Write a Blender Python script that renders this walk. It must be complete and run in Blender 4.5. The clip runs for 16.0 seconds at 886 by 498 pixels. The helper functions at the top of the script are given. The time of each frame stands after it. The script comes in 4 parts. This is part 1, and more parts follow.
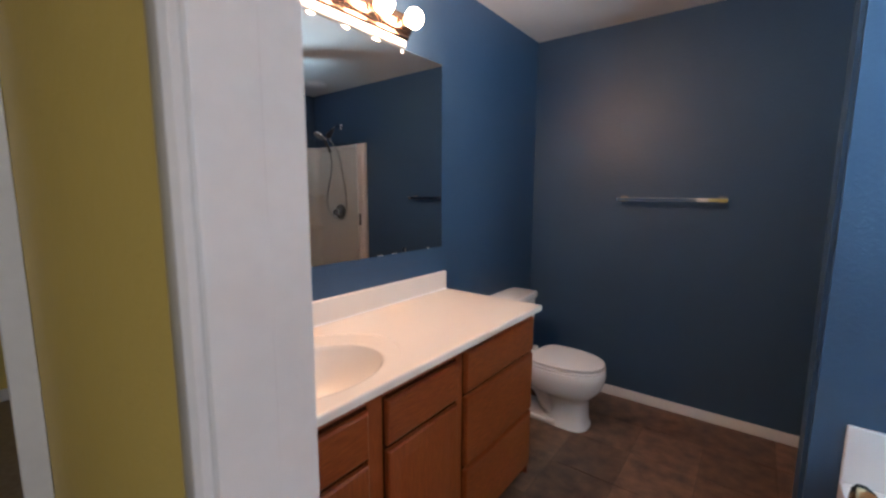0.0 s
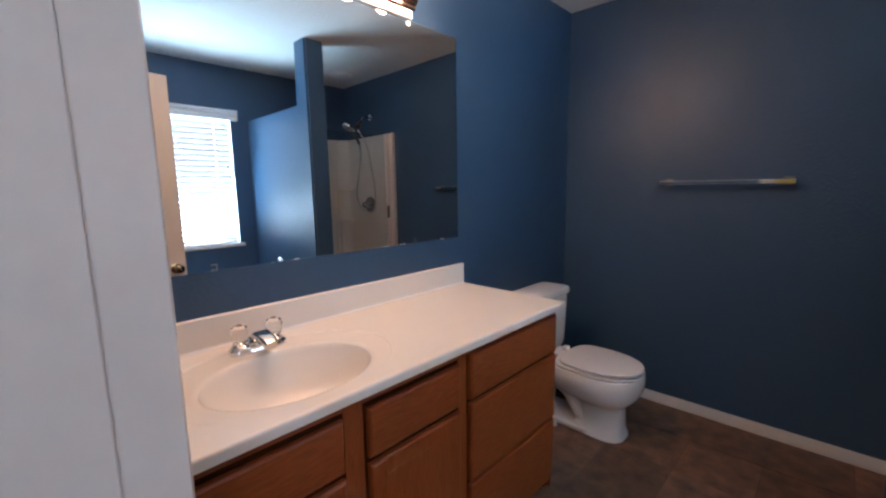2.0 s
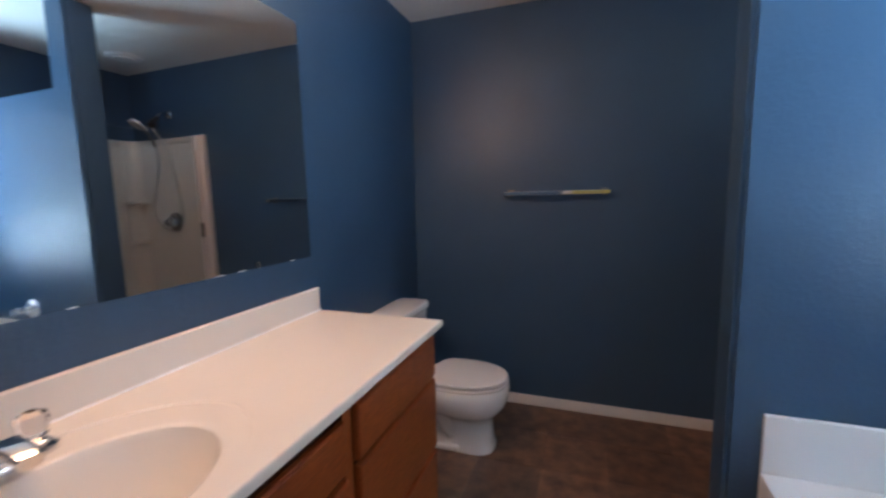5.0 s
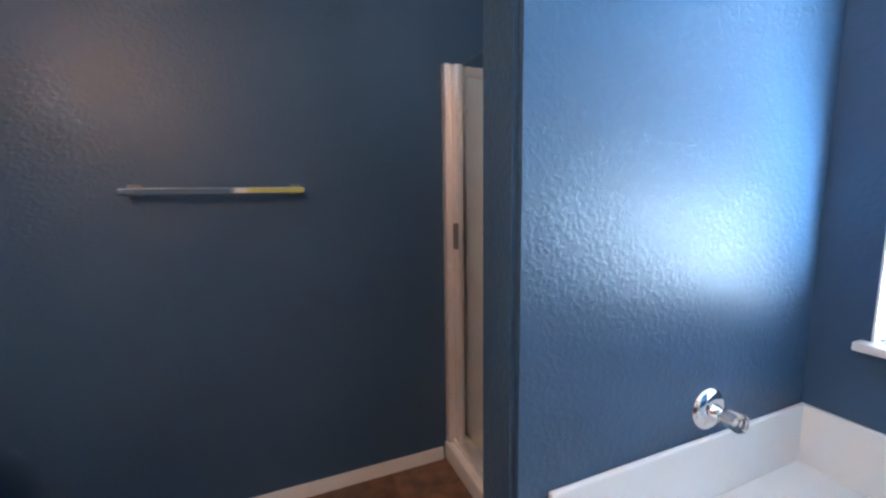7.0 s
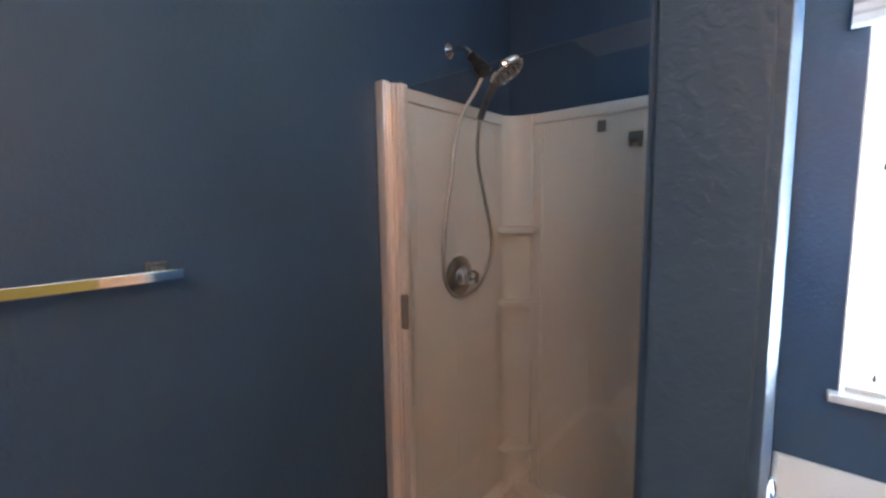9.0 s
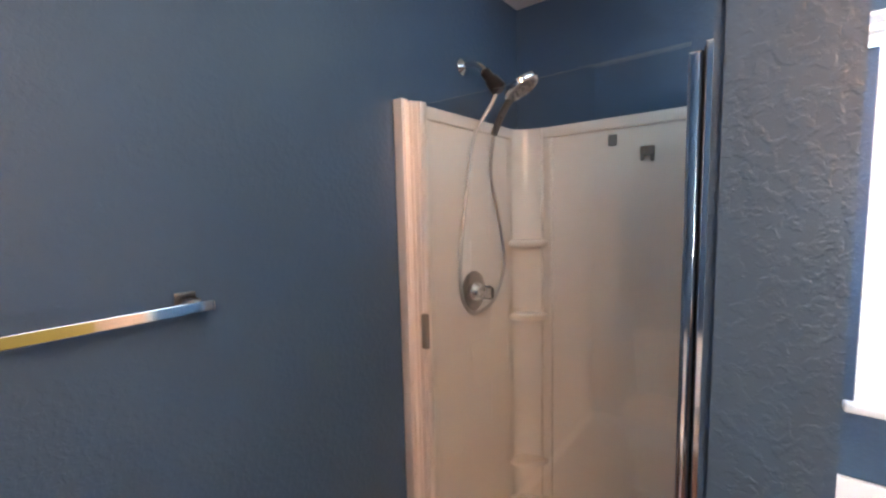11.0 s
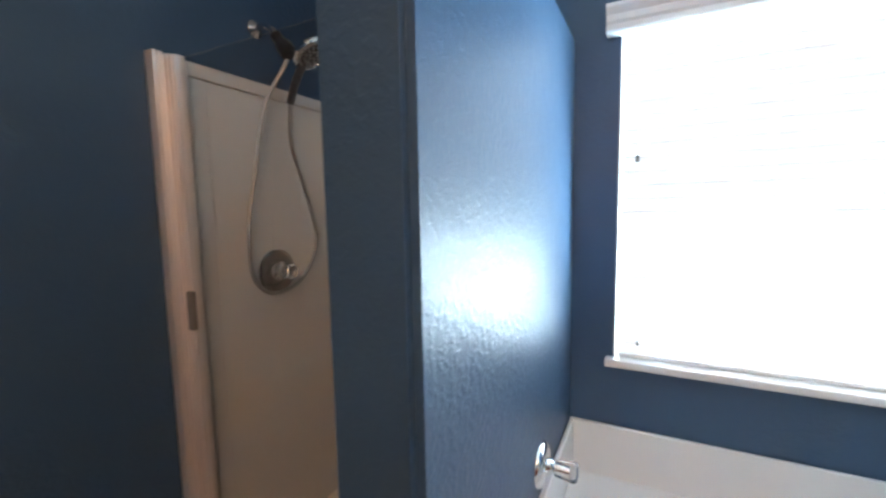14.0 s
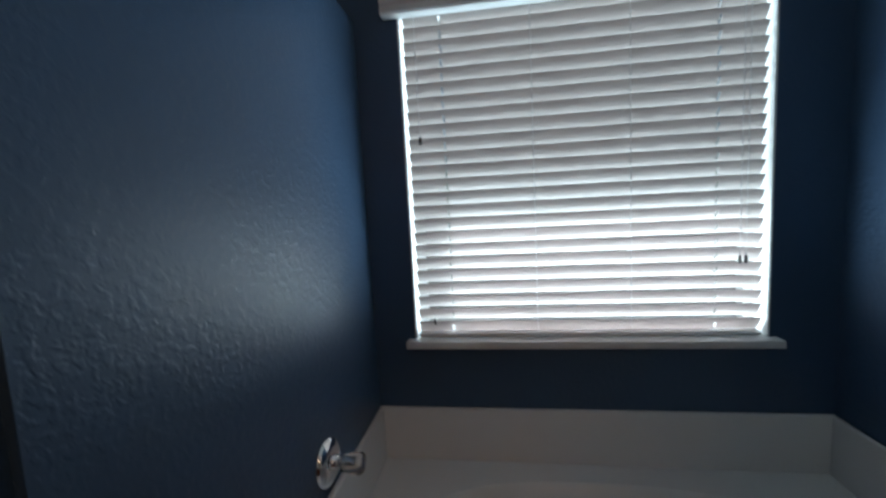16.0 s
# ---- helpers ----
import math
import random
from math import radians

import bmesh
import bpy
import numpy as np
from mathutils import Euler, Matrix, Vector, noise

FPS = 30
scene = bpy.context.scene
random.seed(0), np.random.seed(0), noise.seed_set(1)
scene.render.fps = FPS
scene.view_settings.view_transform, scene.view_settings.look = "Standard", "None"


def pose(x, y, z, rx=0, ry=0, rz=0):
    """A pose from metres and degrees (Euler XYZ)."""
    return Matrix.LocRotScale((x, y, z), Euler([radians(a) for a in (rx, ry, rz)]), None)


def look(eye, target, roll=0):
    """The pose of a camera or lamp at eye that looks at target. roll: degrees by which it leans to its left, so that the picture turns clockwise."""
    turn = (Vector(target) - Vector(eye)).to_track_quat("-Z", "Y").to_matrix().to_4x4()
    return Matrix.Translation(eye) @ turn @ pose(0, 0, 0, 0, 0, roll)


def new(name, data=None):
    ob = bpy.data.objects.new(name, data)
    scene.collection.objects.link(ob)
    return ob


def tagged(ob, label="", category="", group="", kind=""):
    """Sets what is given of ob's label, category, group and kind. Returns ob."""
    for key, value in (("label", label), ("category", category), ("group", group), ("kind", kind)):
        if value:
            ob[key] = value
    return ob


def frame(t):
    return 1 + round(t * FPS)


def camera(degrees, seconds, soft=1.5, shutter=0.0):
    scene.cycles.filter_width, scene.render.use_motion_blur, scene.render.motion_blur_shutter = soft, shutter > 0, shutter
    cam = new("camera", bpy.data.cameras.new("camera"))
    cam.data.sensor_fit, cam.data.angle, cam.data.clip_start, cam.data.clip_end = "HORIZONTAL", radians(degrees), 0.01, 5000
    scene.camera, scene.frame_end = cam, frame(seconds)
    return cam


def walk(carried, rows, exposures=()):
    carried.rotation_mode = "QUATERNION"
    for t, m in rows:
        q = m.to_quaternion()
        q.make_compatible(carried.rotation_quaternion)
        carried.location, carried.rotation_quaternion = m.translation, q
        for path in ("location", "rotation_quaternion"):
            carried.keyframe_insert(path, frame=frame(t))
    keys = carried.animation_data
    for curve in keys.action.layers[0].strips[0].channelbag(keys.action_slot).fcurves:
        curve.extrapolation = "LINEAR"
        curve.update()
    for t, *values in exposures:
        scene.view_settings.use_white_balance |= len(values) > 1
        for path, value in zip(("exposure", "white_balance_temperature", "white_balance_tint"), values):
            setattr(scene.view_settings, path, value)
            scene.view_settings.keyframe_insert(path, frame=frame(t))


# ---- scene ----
cam = camera(94.1, 16.0, soft=2.4, shutter=0.4)
PATH = [
    (0, (1.317, -0.313, 1.345), (0.115, 1.263, 1.080), 0.3),
    (0.5, (1.330, -0.191, 1.308), (0.056, 1.317, 0.988), -0.3),
    (1, (1.334, -0.135, 1.299), (-0.023, 1.300, 0.985), -1.4),
    (1.5, (1.333, -0.113, 1.303), (-0.033, 1.319, 1.012), -0.9),
    (2, (1.330, -0.099, 1.305), (-0.037, 1.331, 1.015), -0.8),
    (2.5, (1.331, -0.090, 1.318), (-0.057, 1.326, 1.056), -0.9),
    (3, (1.335, -0.096, 1.324), (-0.075, 1.301, 1.080), -1.1),
    (3.5, (1.326, -0.108, 1.312), (-0.072, 1.299, 1.056), -1.1),
    (4, (1.275, -0.104, 1.301), (-0.036, 1.384, 1.042), -0.8),
    (4.5, (1.158, -0.066, 1.296), (0.102, 1.610, 1.019), -1.1),
    (5, (1.085, -0.000, 1.297), (0.412, 1.867, 1.055), -1.2),
    (5.2, (1.081, 0.047, 1.294), (0.590, 1.974, 1.078), -0.8),
    (7.5, (1.020, 0.987, 1.319), (1.971, 2.719, 1.009), -1.6),
    (8, (0.940, 1.192, 1.356), (2.062, 2.818, 1.043), -2.2),
    (8.5, (0.908, 1.344, 1.404), (2.275, 2.785, 1.173), -1.2),
    (9, (0.884, 1.454, 1.454), (2.394, 2.748, 1.240), -0.8),
    (9.2, (0.863, 1.518, 1.471), (2.426, 2.750, 1.273), -1.3),
    (11.5, (0.820, 1.547, 1.500), (2.363, 2.805, 1.305), -1.5),
    (12, (0.810, 1.547, 1.466), (2.322, 2.839, 1.256), -1.5),
    (12.5, (0.823, 1.519, 1.429), (2.371, 2.765, 1.204), -1.0),
    (13, (0.893, 1.431, 1.418), (2.525, 2.562, 1.181), -0.2),
    (13.5, (0.988, 1.300, 1.399), (2.684, 2.333, 1.163), -1.8),
    (14, (1.084, 1.217, 1.398), (2.856, 2.120, 1.193), -1.0),
    (14.5, (1.150, 1.185, 1.418), (3.015, 1.886, 1.244), -1.7),
    (15, (1.195, 1.151, 1.401), (3.122, 1.645, 1.194), -3.1),
    (15.5, (1.216, 1.106, 1.411), (3.178, 1.458, 1.246), -5.2),
    (16, (1.212, 1.009, 1.329), (3.180, 1.297, 1.117), -3.0),
]
EXPOSURES = [(0, 0.15, 5800, 16), (1, -0.1, 5550, 16), (5.2, -0.05, 5550, 16), (7.5, 0.65, 5800, 15), (8.5, 0.6, 6050, 16), (9, 0.8, 6150, 17), (11.5, 1.7, 6500, 18), (12.5, 1.75, 6550, 18),
             (13.5, 1.35, 6250, 16), (14, 0.35, 6250, 14), (14.5, -0.45, 6250, 13), (15, -1.35, 6300, 14), (15.5, -1.95, 6400, 15), (16, -2.4, 6550, 17)]
DAYLIGHT, LOW_GLARE, SPREAD, BEDROOM_FILL, BULBS = 96.0, 80.0, 178.0, 19.0, 106.0
walk(cam, [(t, look(eye, aim, lean)) for t, eye, aim, lean in PATH], EXPOSURES)

# ---- world and lights ----
world = bpy.data.worlds.new("sky")
scene.world = world
world.use_nodes = True
sky = world.node_tree.nodes.new("ShaderNodeTexSky")
sky.sky_type, sky.sun_disc = "NISHITA", False
sky.sun_elevation, sky.sun_rotation = radians(48), radians(250)
world.node_tree.links.new(sky.outputs[0], world.node_tree.nodes["Background"].inputs[0])
world.node_tree.nodes["Background"].inputs[1].default_value = 0.1
sun = new("sun", bpy.data.lights.new("sun", "SUN"))
sun.data.energy, sun.data.angle, sun.data.color = 3.0, radians(0.5), (1.0, 0.95, 0.88)
sun.matrix_world = look((-4, -3, 6), (0, 0, 0))


def area_lamp(name, eye, aim, wide, high, watts, colour):
    lamp = new(name, bpy.data.lights.new(name, "AREA"))
    lamp.data.shape, lamp.data.size, lamp.data.size_y = "RECTANGLE", wide, high
    lamp.data.energy, lamp.data.color = watts, colour
    lamp.matrix_world = look(eye, aim)
    return lamp


# daylight in the bathroom window opening
area_lamp("bathroom_daylight", (2.672, 0.76, 1.428), (0, 0.76, 1.428), 1.125, 1.118, DAYLIGHT, (0.62, 0.90, 1.0)).data.spread = radians(SPREAD)
area_lamp("bathroom_glare", (2.676, 0.72, 1.065), (0, 0.72, 1.065), 0.96, 0.39, LOW_GLARE, (0.66, 0.91, 1.0)).data.spread = radians(SPREAD)
# added fill that brightens the bedroom and door jamb, with no known source
area_lamp("bedroom_fill", (2.98, -1.3, 1.45), (0, -1.3, 1.45), 1.3, 1.2, BEDROOM_FILL, (0.95, 0.97, 1.0))


# ---- materials ----
def material(name, colour, rough=0.5, metal=0.0, vary=0.06, scale=6.0, bump=0.0, grain=60.0, knock=False, spec=0.5,
             dark=None, random_tint=0.0):
    """A principled surface with colour drift at two scales, and fine relief of that depth in metres."""
    m = bpy.data.materials.new(name)
    m.use_nodes = True
    t, n = m.node_tree, m.node_tree.nodes
    b = n["Principled BSDF"]
    b.inputs["Roughness"].default_value, b.inputs["Metallic"].default_value = rough, metal
    b.inputs["Specular IOR Level"].default_value = spec
    where = n.new("ShaderNodeTexCoord")
    spot = n.new("ShaderNodeNewGeometry").outputs["Position"] if random_tint else where.outputs["Object"]
    big, small = n.new("ShaderNodeTexNoise"), n.new("ShaderNodeTexNoise")
    for tex, s in ((big, scale), (small, scale * 9)):
        tex.inputs["Scale"].default_value, tex.inputs["Detail"].default_value = s, 5
        t.links.new(spot, tex.inputs["Vector"])
    both = n.new("ShaderNodeMath")
    both.operation, both.inputs[1].default_value = "MULTIPLY_ADD", 0.35
    t.links.new(small.outputs["Fac"], both.inputs[0])
    t.links.new(big.outputs["Fac"], both.inputs[2])
    ramp = n.new("ShaderNodeMapRange")
    ramp.inputs["From Min"].default_value, ramp.inputs["From Max"].default_value = 0.4, 0.95
    t.links.new(both.outputs[0], ramp.inputs["Value"])
    mix = n.new("ShaderNodeMix")
    mix.data_type = "RGBA"
    low = dark or [c * (1 - vary) for c in colour]
    high = colour if dark else [min(1, c * (1 + vary)) for c in colour]
    mix.inputs["A"].default_value, mix.inputs["B"].default_value = (*low, 1), (*high, 1)
    t.links.new(ramp.outputs["Result"], mix.inputs["Factor"])
    out = mix.outputs["Result"]
    if random_tint:
        info, value = n.new("ShaderNodeObjectInfo"), n.new("ShaderNodeMapRange")
        value.inputs["To Min"].default_value, value.inputs["To Max"].default_value = 1 - random_tint, 1 + random_tint
        hsv = n.new("ShaderNodeHueSaturation")
        t.links.new(info.outputs["Random"], value.inputs["Value"])
        t.links.new(value.outputs["Result"], hsv.inputs["Value"])
        t.links.new(out, hsv.inputs["Color"])
        out = hsv.outputs["Color"]
    t.links.new(out, b.inputs["Base Color"])
    gloss = n.new("ShaderNodeMapRange")
    gloss.inputs["To Min"].default_value, gloss.inputs["To Max"].default_value = rough * 0.88, min(1, rough * 1.12)
    t.links.new(small.outputs["Fac"], gloss.inputs["Value"])
    t.links.new(gloss.outputs["Result"], b.inputs["Roughness"])
    if bump:
        relief, height = n.new("ShaderNodeBump"), n.new("ShaderNodeTexNoise")
        height.inputs["Scale"].default_value, height.inputs["Detail"].default_value = grain, 3
        t.links.new(where.outputs["Object"], height.inputs["Vector"])
        source = height.outputs["Fac"]
        if knock:
            height.inputs["Distortion"].default_value = 0.25
            flat = n.new("ShaderNodeMapRange")
            flat.interpolation_type = "SMOOTHSTEP"
            flat.inputs["From Min"].default_value, flat.inputs["From Max"].default_value = 0.43, 0.63
            t.links.new(source, flat.inputs["Value"])
            fine = n.new("ShaderNodeTexNoise")
            fine.inputs["Scale"].default_value, fine.inputs["Detail"].default_value = grain * 4, 2
            t.links.new(where.outputs["Object"], fine.inputs["Vector"])
            add = n.new("ShaderNodeMath")
            add.operation, add.inputs[1].default_value = "MULTIPLY_ADD", 0.42
            t.links.new(fine.outputs["Fac"], add.inputs[0])
            t.links.new(flat.outputs["Result"], add.inputs[2])
            source = add.outputs[0]
        t.links.new(source, relief.inputs["Height"])
        relief.inputs["Distance"].default_value, relief.inputs["Strength"].default_value = bump, 1.0
        t.links.new(relief.outputs["Normal"], b.inputs["Normal"])
    return m


def wood(name, pale, deep, along, rough=0.38):
    m = material(name, pale, rough, bump=0.0002, grain=90)
    t, n = m.node_tree, m.node_tree.nodes
    mix = [x for x in n if x.bl_idname == "ShaderNodeMix"][0]
    where = [x for x in n if x.bl_idname == "ShaderNodeTexCoord"][0]
    squash, grain = n.new("ShaderNodeMapping"), n.new("ShaderNodeTexNoise")
    squash.inputs["Scale"].default_value = along
    grain.inputs["Scale"].default_value, grain.inputs["Detail"].default_value = 22, 6
    grain.inputs["Distortion"].default_value = 0.4
    t.links.new(where.outputs["Object"], squash.inputs["Vector"])
    t.links.new(squash.outputs[0], grain.inputs["Vector"])
    spread = n.new("ShaderNodeMapRange")
    spread.inputs["From Min"].default_value, spread.inputs["From Max"].default_value = 0.3, 0.7
    t.links.new(grain.outputs["Fac"], spread.inputs["Value"])
    t.links.new(spread.outputs["Result"], mix.inputs["Factor"])
    mix.inputs["A"].default_value, mix.inputs["B"].default_value = (*deep, 1), (*pale, 1)
    return m


def clear(name, rough=0.0, ior=1.45, colour=(1, 1, 1)):
    m = bpy.data.materials.new(name)
    m.use_nodes = True
    b = m.node_tree.nodes["Principled BSDF"]
    b.inputs["Transmission Weight"].default_value, b.inputs["Roughness"].default_value = 1.0, rough
    b.inputs["IOR"].default_value, b.inputs["Base Color"].default_value = ior, (*colour, 1)
    return m


def thin_glass(name, tint, gloss):
    """A flat pane: light goes straight through, with a mirror-like sheen that grows at a slant."""
    m = bpy.data.materials.new(name)
    m.use_nodes = True
    t, n = m.node_tree, m.node_tree.nodes
    n.remove(n["Principled BSDF"])
    through_pane, sheen, mix, rim = (n.new("ShaderNodeBsdfTransparent"), n.new("ShaderNodeBsdfGlossy"),
                                     n.new("ShaderNodeMixShader"), n.new("ShaderNodeLayerWeight"))
    through_pane.inputs[0].default_value, sheen.inputs["Roughness"].default_value = (*tint, 1), gloss
    rim.inputs[0].default_value = 0.5
    steep, level = n.new("ShaderNodeMath"), n.new("ShaderNodeMath")
    steep.operation, steep.inputs[1].default_value = "POWER", 5.0
    level.operation, level.inputs[1].default_value, level.inputs[2].default_value = "MULTIPLY_ADD", 0.9, 0.055
    t.links.new(rim.outputs["Facing"], steep.inputs[0])
    t.links.new(steep.outputs[0], level.inputs[0])
    t.links.new(level.outputs[0], mix.inputs[0])
    t.links.new(through_pane.outputs[0], mix.inputs[1])
    t.links.new(sheen.outputs[0], mix.inputs[2])
    t.links.new(mix.outputs[0], n["Material Output"].inputs[0])
    return m


def glow(name, colour, strength):
    m = bpy.data.materials.new(name)
    m.use_nodes = True
    b = m.node_tree.nodes["Principled BSDF"]
    b.inputs["Emission Color"].default_value, b.inputs["Emission Strength"].default_value = (*colour, 1), strength
    return m


def slat_plastic(name):
    m = material(name, (0.60, 0.565, 0.54), 0.5, vary=0.02)
    t, n = m.node_tree, m.node_tree.nodes
    b, lit, mix = n["Principled BSDF"], n.new("ShaderNodeBsdfTranslucent"), n.new("ShaderNodeMixShader")
    lit.inputs[0].default_value, mix.inputs[0].default_value = (0.70, 0.61, 0.59, 1), 0.30
    t.links.new(b.outputs[0], mix.inputs[1])
    t.links.new(lit.outputs[0], mix.inputs[2])
    t.links.new(mix.outputs[0], n["Material Output"].inputs[0])
    return m


BLUE = material("blue_wall_paint", (0.044, 0.089, 0.161), 0.40, vary=0.04, scale=2.5, bump=0.00043, grain=62, knock=True, spec=0.42)
YELLOW = material("yellow_wall_paint", (0.70, 0.54, 0.145), 0.5, vary=0.05, scale=2.5, bump=0.0004, grain=42, knock=True)
CEILING = material("ceiling_white", (0.68, 0.66, 0.635), 0.85, vary=0.03, scale=3, bump=0.0007, grain=46, knock=True, spec=0.2)
TRIM = material("trim_white_gloss", (0.72, 0.705, 0.69), 0.34, vary=0.08, scale=4, bump=0.0002, grain=25)
CREAM = material("door_cream", (0.78, 0.70, 0.62), 0.4, vary=0.03, scale=4, bump=0.0002, grain=40)
TILE = material("floor_tile_brown", (0.275, 0.145, 0.085), 0.45, dark=(0.075, 0.045, 0.032), scale=13, bump=0.0009, grain=30,
                random_tint=0.16)
GROUT = material("floor_grout", (0.150, 0.100, 0.070), 0.85, vary=0.2, scale=12)
CARPET = material("carpet_beige", (0.36, 0.30, 0.23), 0.95, vary=0.15, scale=30, bump=0.003, grain=260, spec=0.1)
OAK_H = wood("stained_oak_across", (0.310, 0.074, 0.0140), (0.205, 0.044, 0.0085), (6, 1, 6))
OAK_V = wood("stained_oak_upright", (0.310, 0.074, 0.0140), (0.205, 0.044, 0.0085), (8, 8, 1))
# oak darkened to near black so the gaps round the drawers read as shadow
OAK_SHADE = material("cabinet_shadow_gap", (0.050, 0.014, 0.004), 0.7, vary=0.1, spec=0.12)
MARBLE = material("cultured_marble", (0.85, 0.785, 0.705), 0.22, vary=0.015, scale=3)
PORCELAIN = material("white_porcelain", (0.84, 0.82, 0.80), 0.10, vary=0.01, scale=3)
SEAT = material("toilet_seat_plastic", (0.83, 0.80, 0.78), 0.24, vary=0.01, scale=3)
FIBREGLASS = material("white_fibreglass", (0.84, 0.80, 0.76), 0.14, vary=0.02, scale=3, bump=0.0002, grain=14)
ACRYLIC_TUB = material("white_tub_acrylic", (0.80, 0.80, 0.79), 0.24, vary=0.015, scale=3)
CHROME = material("chrome", (0.80, 0.80, 0.80), 0.07, metal=1.0, vary=0.02, scale=12)
ALUMINIUM = material("bright_aluminium", (0.93, 0.87, 0.83), 0.33, metal=0.6, vary=0.005, scale=10)
POLISHED = material("polished_aluminium", (0.82, 0.81, 0.80), 0.09, metal=1.0, vary=0.03, scale=10)
PULL = material("grey_pull_plastic", (0.20, 0.19, 0.18), 0.45, vary=0.08, scale=14)
HOSE = material("shower_hose_metal", (0.55, 0.53, 0.51), 0.32, metal=1.0, vary=0.1, scale=60)
SATIN = material("satin_nickel", (0.46, 0.44, 0.42), 0.25, metal=1.0, vary=0.08, scale=14)
NICKEL = material("worn_dark_nickel", (0.20, 0.19, 0.18), 0.28, metal=1.0, vary=0.1, scale=14)
BRONZE = material("bronze_lamp_plate", (0.30, 0.20, 0.15), 0.22, metal=1.0, vary=0.12, scale=14)
BRASS = material("aged_brass", (0.44, 0.32, 0.19), 0.24, metal=1.0, vary=0.12, scale=20)
RUBBER = material("black_seal", (0.015, 0.015, 0.015), 0.6, vary=0.1)
BLACK_CHROME = material("black_chrome", (0.085, 0.075, 0.070), 0.30, metal=0.8, vary=0.1, scale=14)
NOZZLE = material("grey_nozzle_rubber", (0.30, 0.28, 0.27), 0.5, vary=0.08, scale=30)
GREY_PAD = material("grey_adhesive_pad", (0.16, 0.155, 0.15), 0.6, vary=0.1, scale=30)
MIRROR = bpy.data.materials.new("mirror_silver")
MIRROR.use_nodes = True
MIRROR.node_tree.nodes["Principled BSDF"].inputs["Metallic"].default_value = 1.0
MIRROR.node_tree.nodes["Principled BSDF"].inputs["Roughness"].default_value = 0.0
MIRROR.node_tree.nodes["Principled BSDF"].inputs["Base Color"].default_value = (0.86, 0.88, 0.87, 1)
ACRYLIC = clear("clear_acrylic", 0.03, 1.30, (0.98, 0.95, 0.93))
PANE = thin_glass("window_pane_glass", (0.96, 0.98, 0.97), 0.0)
SHOWER_GLASS = thin_glass("shower_door_glass", (0.93, 0.94, 0.93), 0.0)
SLAT = slat_plastic("blind_slat_white")
BLIND = material("blind_white_plastic", (0.82, 0.81, 0.80), 0.4, vary=0.03, scale=6)
CORD = material("white_cord", (0.85, 0.85, 0.85), 0.8, vary=0.05, scale=40)
TAG = material("dark_cord_tag", (0.10, 0.09, 0.08), 0.5, vary=0.1)
BULB = glow("lit_bulb", (1.0, 0.57, 0.30), BULBS)
LAWN = material("outdoor_ground", (0.34, 0.32, 0.27), 0.95, vary=0.3, scale=4)


# ---- mesh helpers ----
def box(bm, x0, x1, y0, y1, z0, z1, bevel=0.0, segments=2):
    made = bmesh.ops.create_cube(bm, size=1.0)["verts"]
    for v in made:
        v.co = Vector(((x0 + x1) / 2 + v.co.x * (x1 - x0), (y0 + y1) / 2 + v.co.y * (y1 - y0), (z0 + z1) / 2 + v.co.z * (z1 - z0)))
    if bevel:
        edges = list({e for v in made for e in v.link_edges})
        bmesh.ops.bevel(bm, geom=edges, offset=bevel, segments=segments, affect="EDGES", profile=0.5)
    return bm


def boxed(*spans, bevel=0.0, segments=2):
    bm = bmesh.new()
    for s in spans:
        box(bm, *s, bevel=bevel, segments=segments)
    return bm


def prism(bm, outline, axis, a, b):
    """An outline of (u, v) pairs pulled from a to b along an axis."""
    def at(u, v, w):
        return {"x": (w, u, v), "y": (u, w, v), "z": (u, v, w)}[axis]
    low, high = [bm.verts.new(at(u, v, a)) for u, v in outline], [bm.verts.new(at(u, v, b)) for u, v in outline]
    bm.faces.new(low)
    bm.faces.new(high[::-1])
    for i in range(len(outline)):
        j = (i + 1) % len(outline)
        bm.faces.new((low[j], low[i], high[i], high[j]))
    bmesh.ops.recalc_face_normals(bm, faces=bm.faces[:])
    return bm


def ring(centre, axis_a, axis_b, ra, rb, n=24, power=2.0):
    """Points of a superellipse."""
    out = []
    for i in range(n):
        c, s = math.cos(2 * math.pi * i / n), math.sin(2 * math.pi * i / n)
        e = 2 / power
        out.append(Vector(centre) + Vector(axis_a) * (ra * math.copysign(abs(c) ** e, c)) + Vector(axis_b) * (rb * math.copysign(abs(s) ** e, s)))
    return out


def loft(bm, rings, closed=True):
    rows = [[bm.verts.new(p) for p in r] for r in rings]
    n = len(rows[0])
    for a, b in zip(rows, rows[1:]):
        for i in range(n):
            bm.faces.new((a[i], a[(i + 1) % n], b[(i + 1) % n], b[i]))
    if closed:
        bm.faces.new(rows[0][::-1])
        bm.faces.new(rows[-1])
    bmesh.ops.recalc_face_normals(bm, faces=bm.faces[:])
    return bm


def turned(bm, base, axis, profile, n=24):
    """A turned shape: (distance along the axis, radius) pairs."""
    axis = Vector(axis).normalized()
    a = axis.orthogonal().normalized()
    b = axis.cross(a)
    return loft(bm, [ring(Vector(base) + axis * d, a, b, max(r, 1e-4), max(r, 1e-4), n) for d, r in profile])


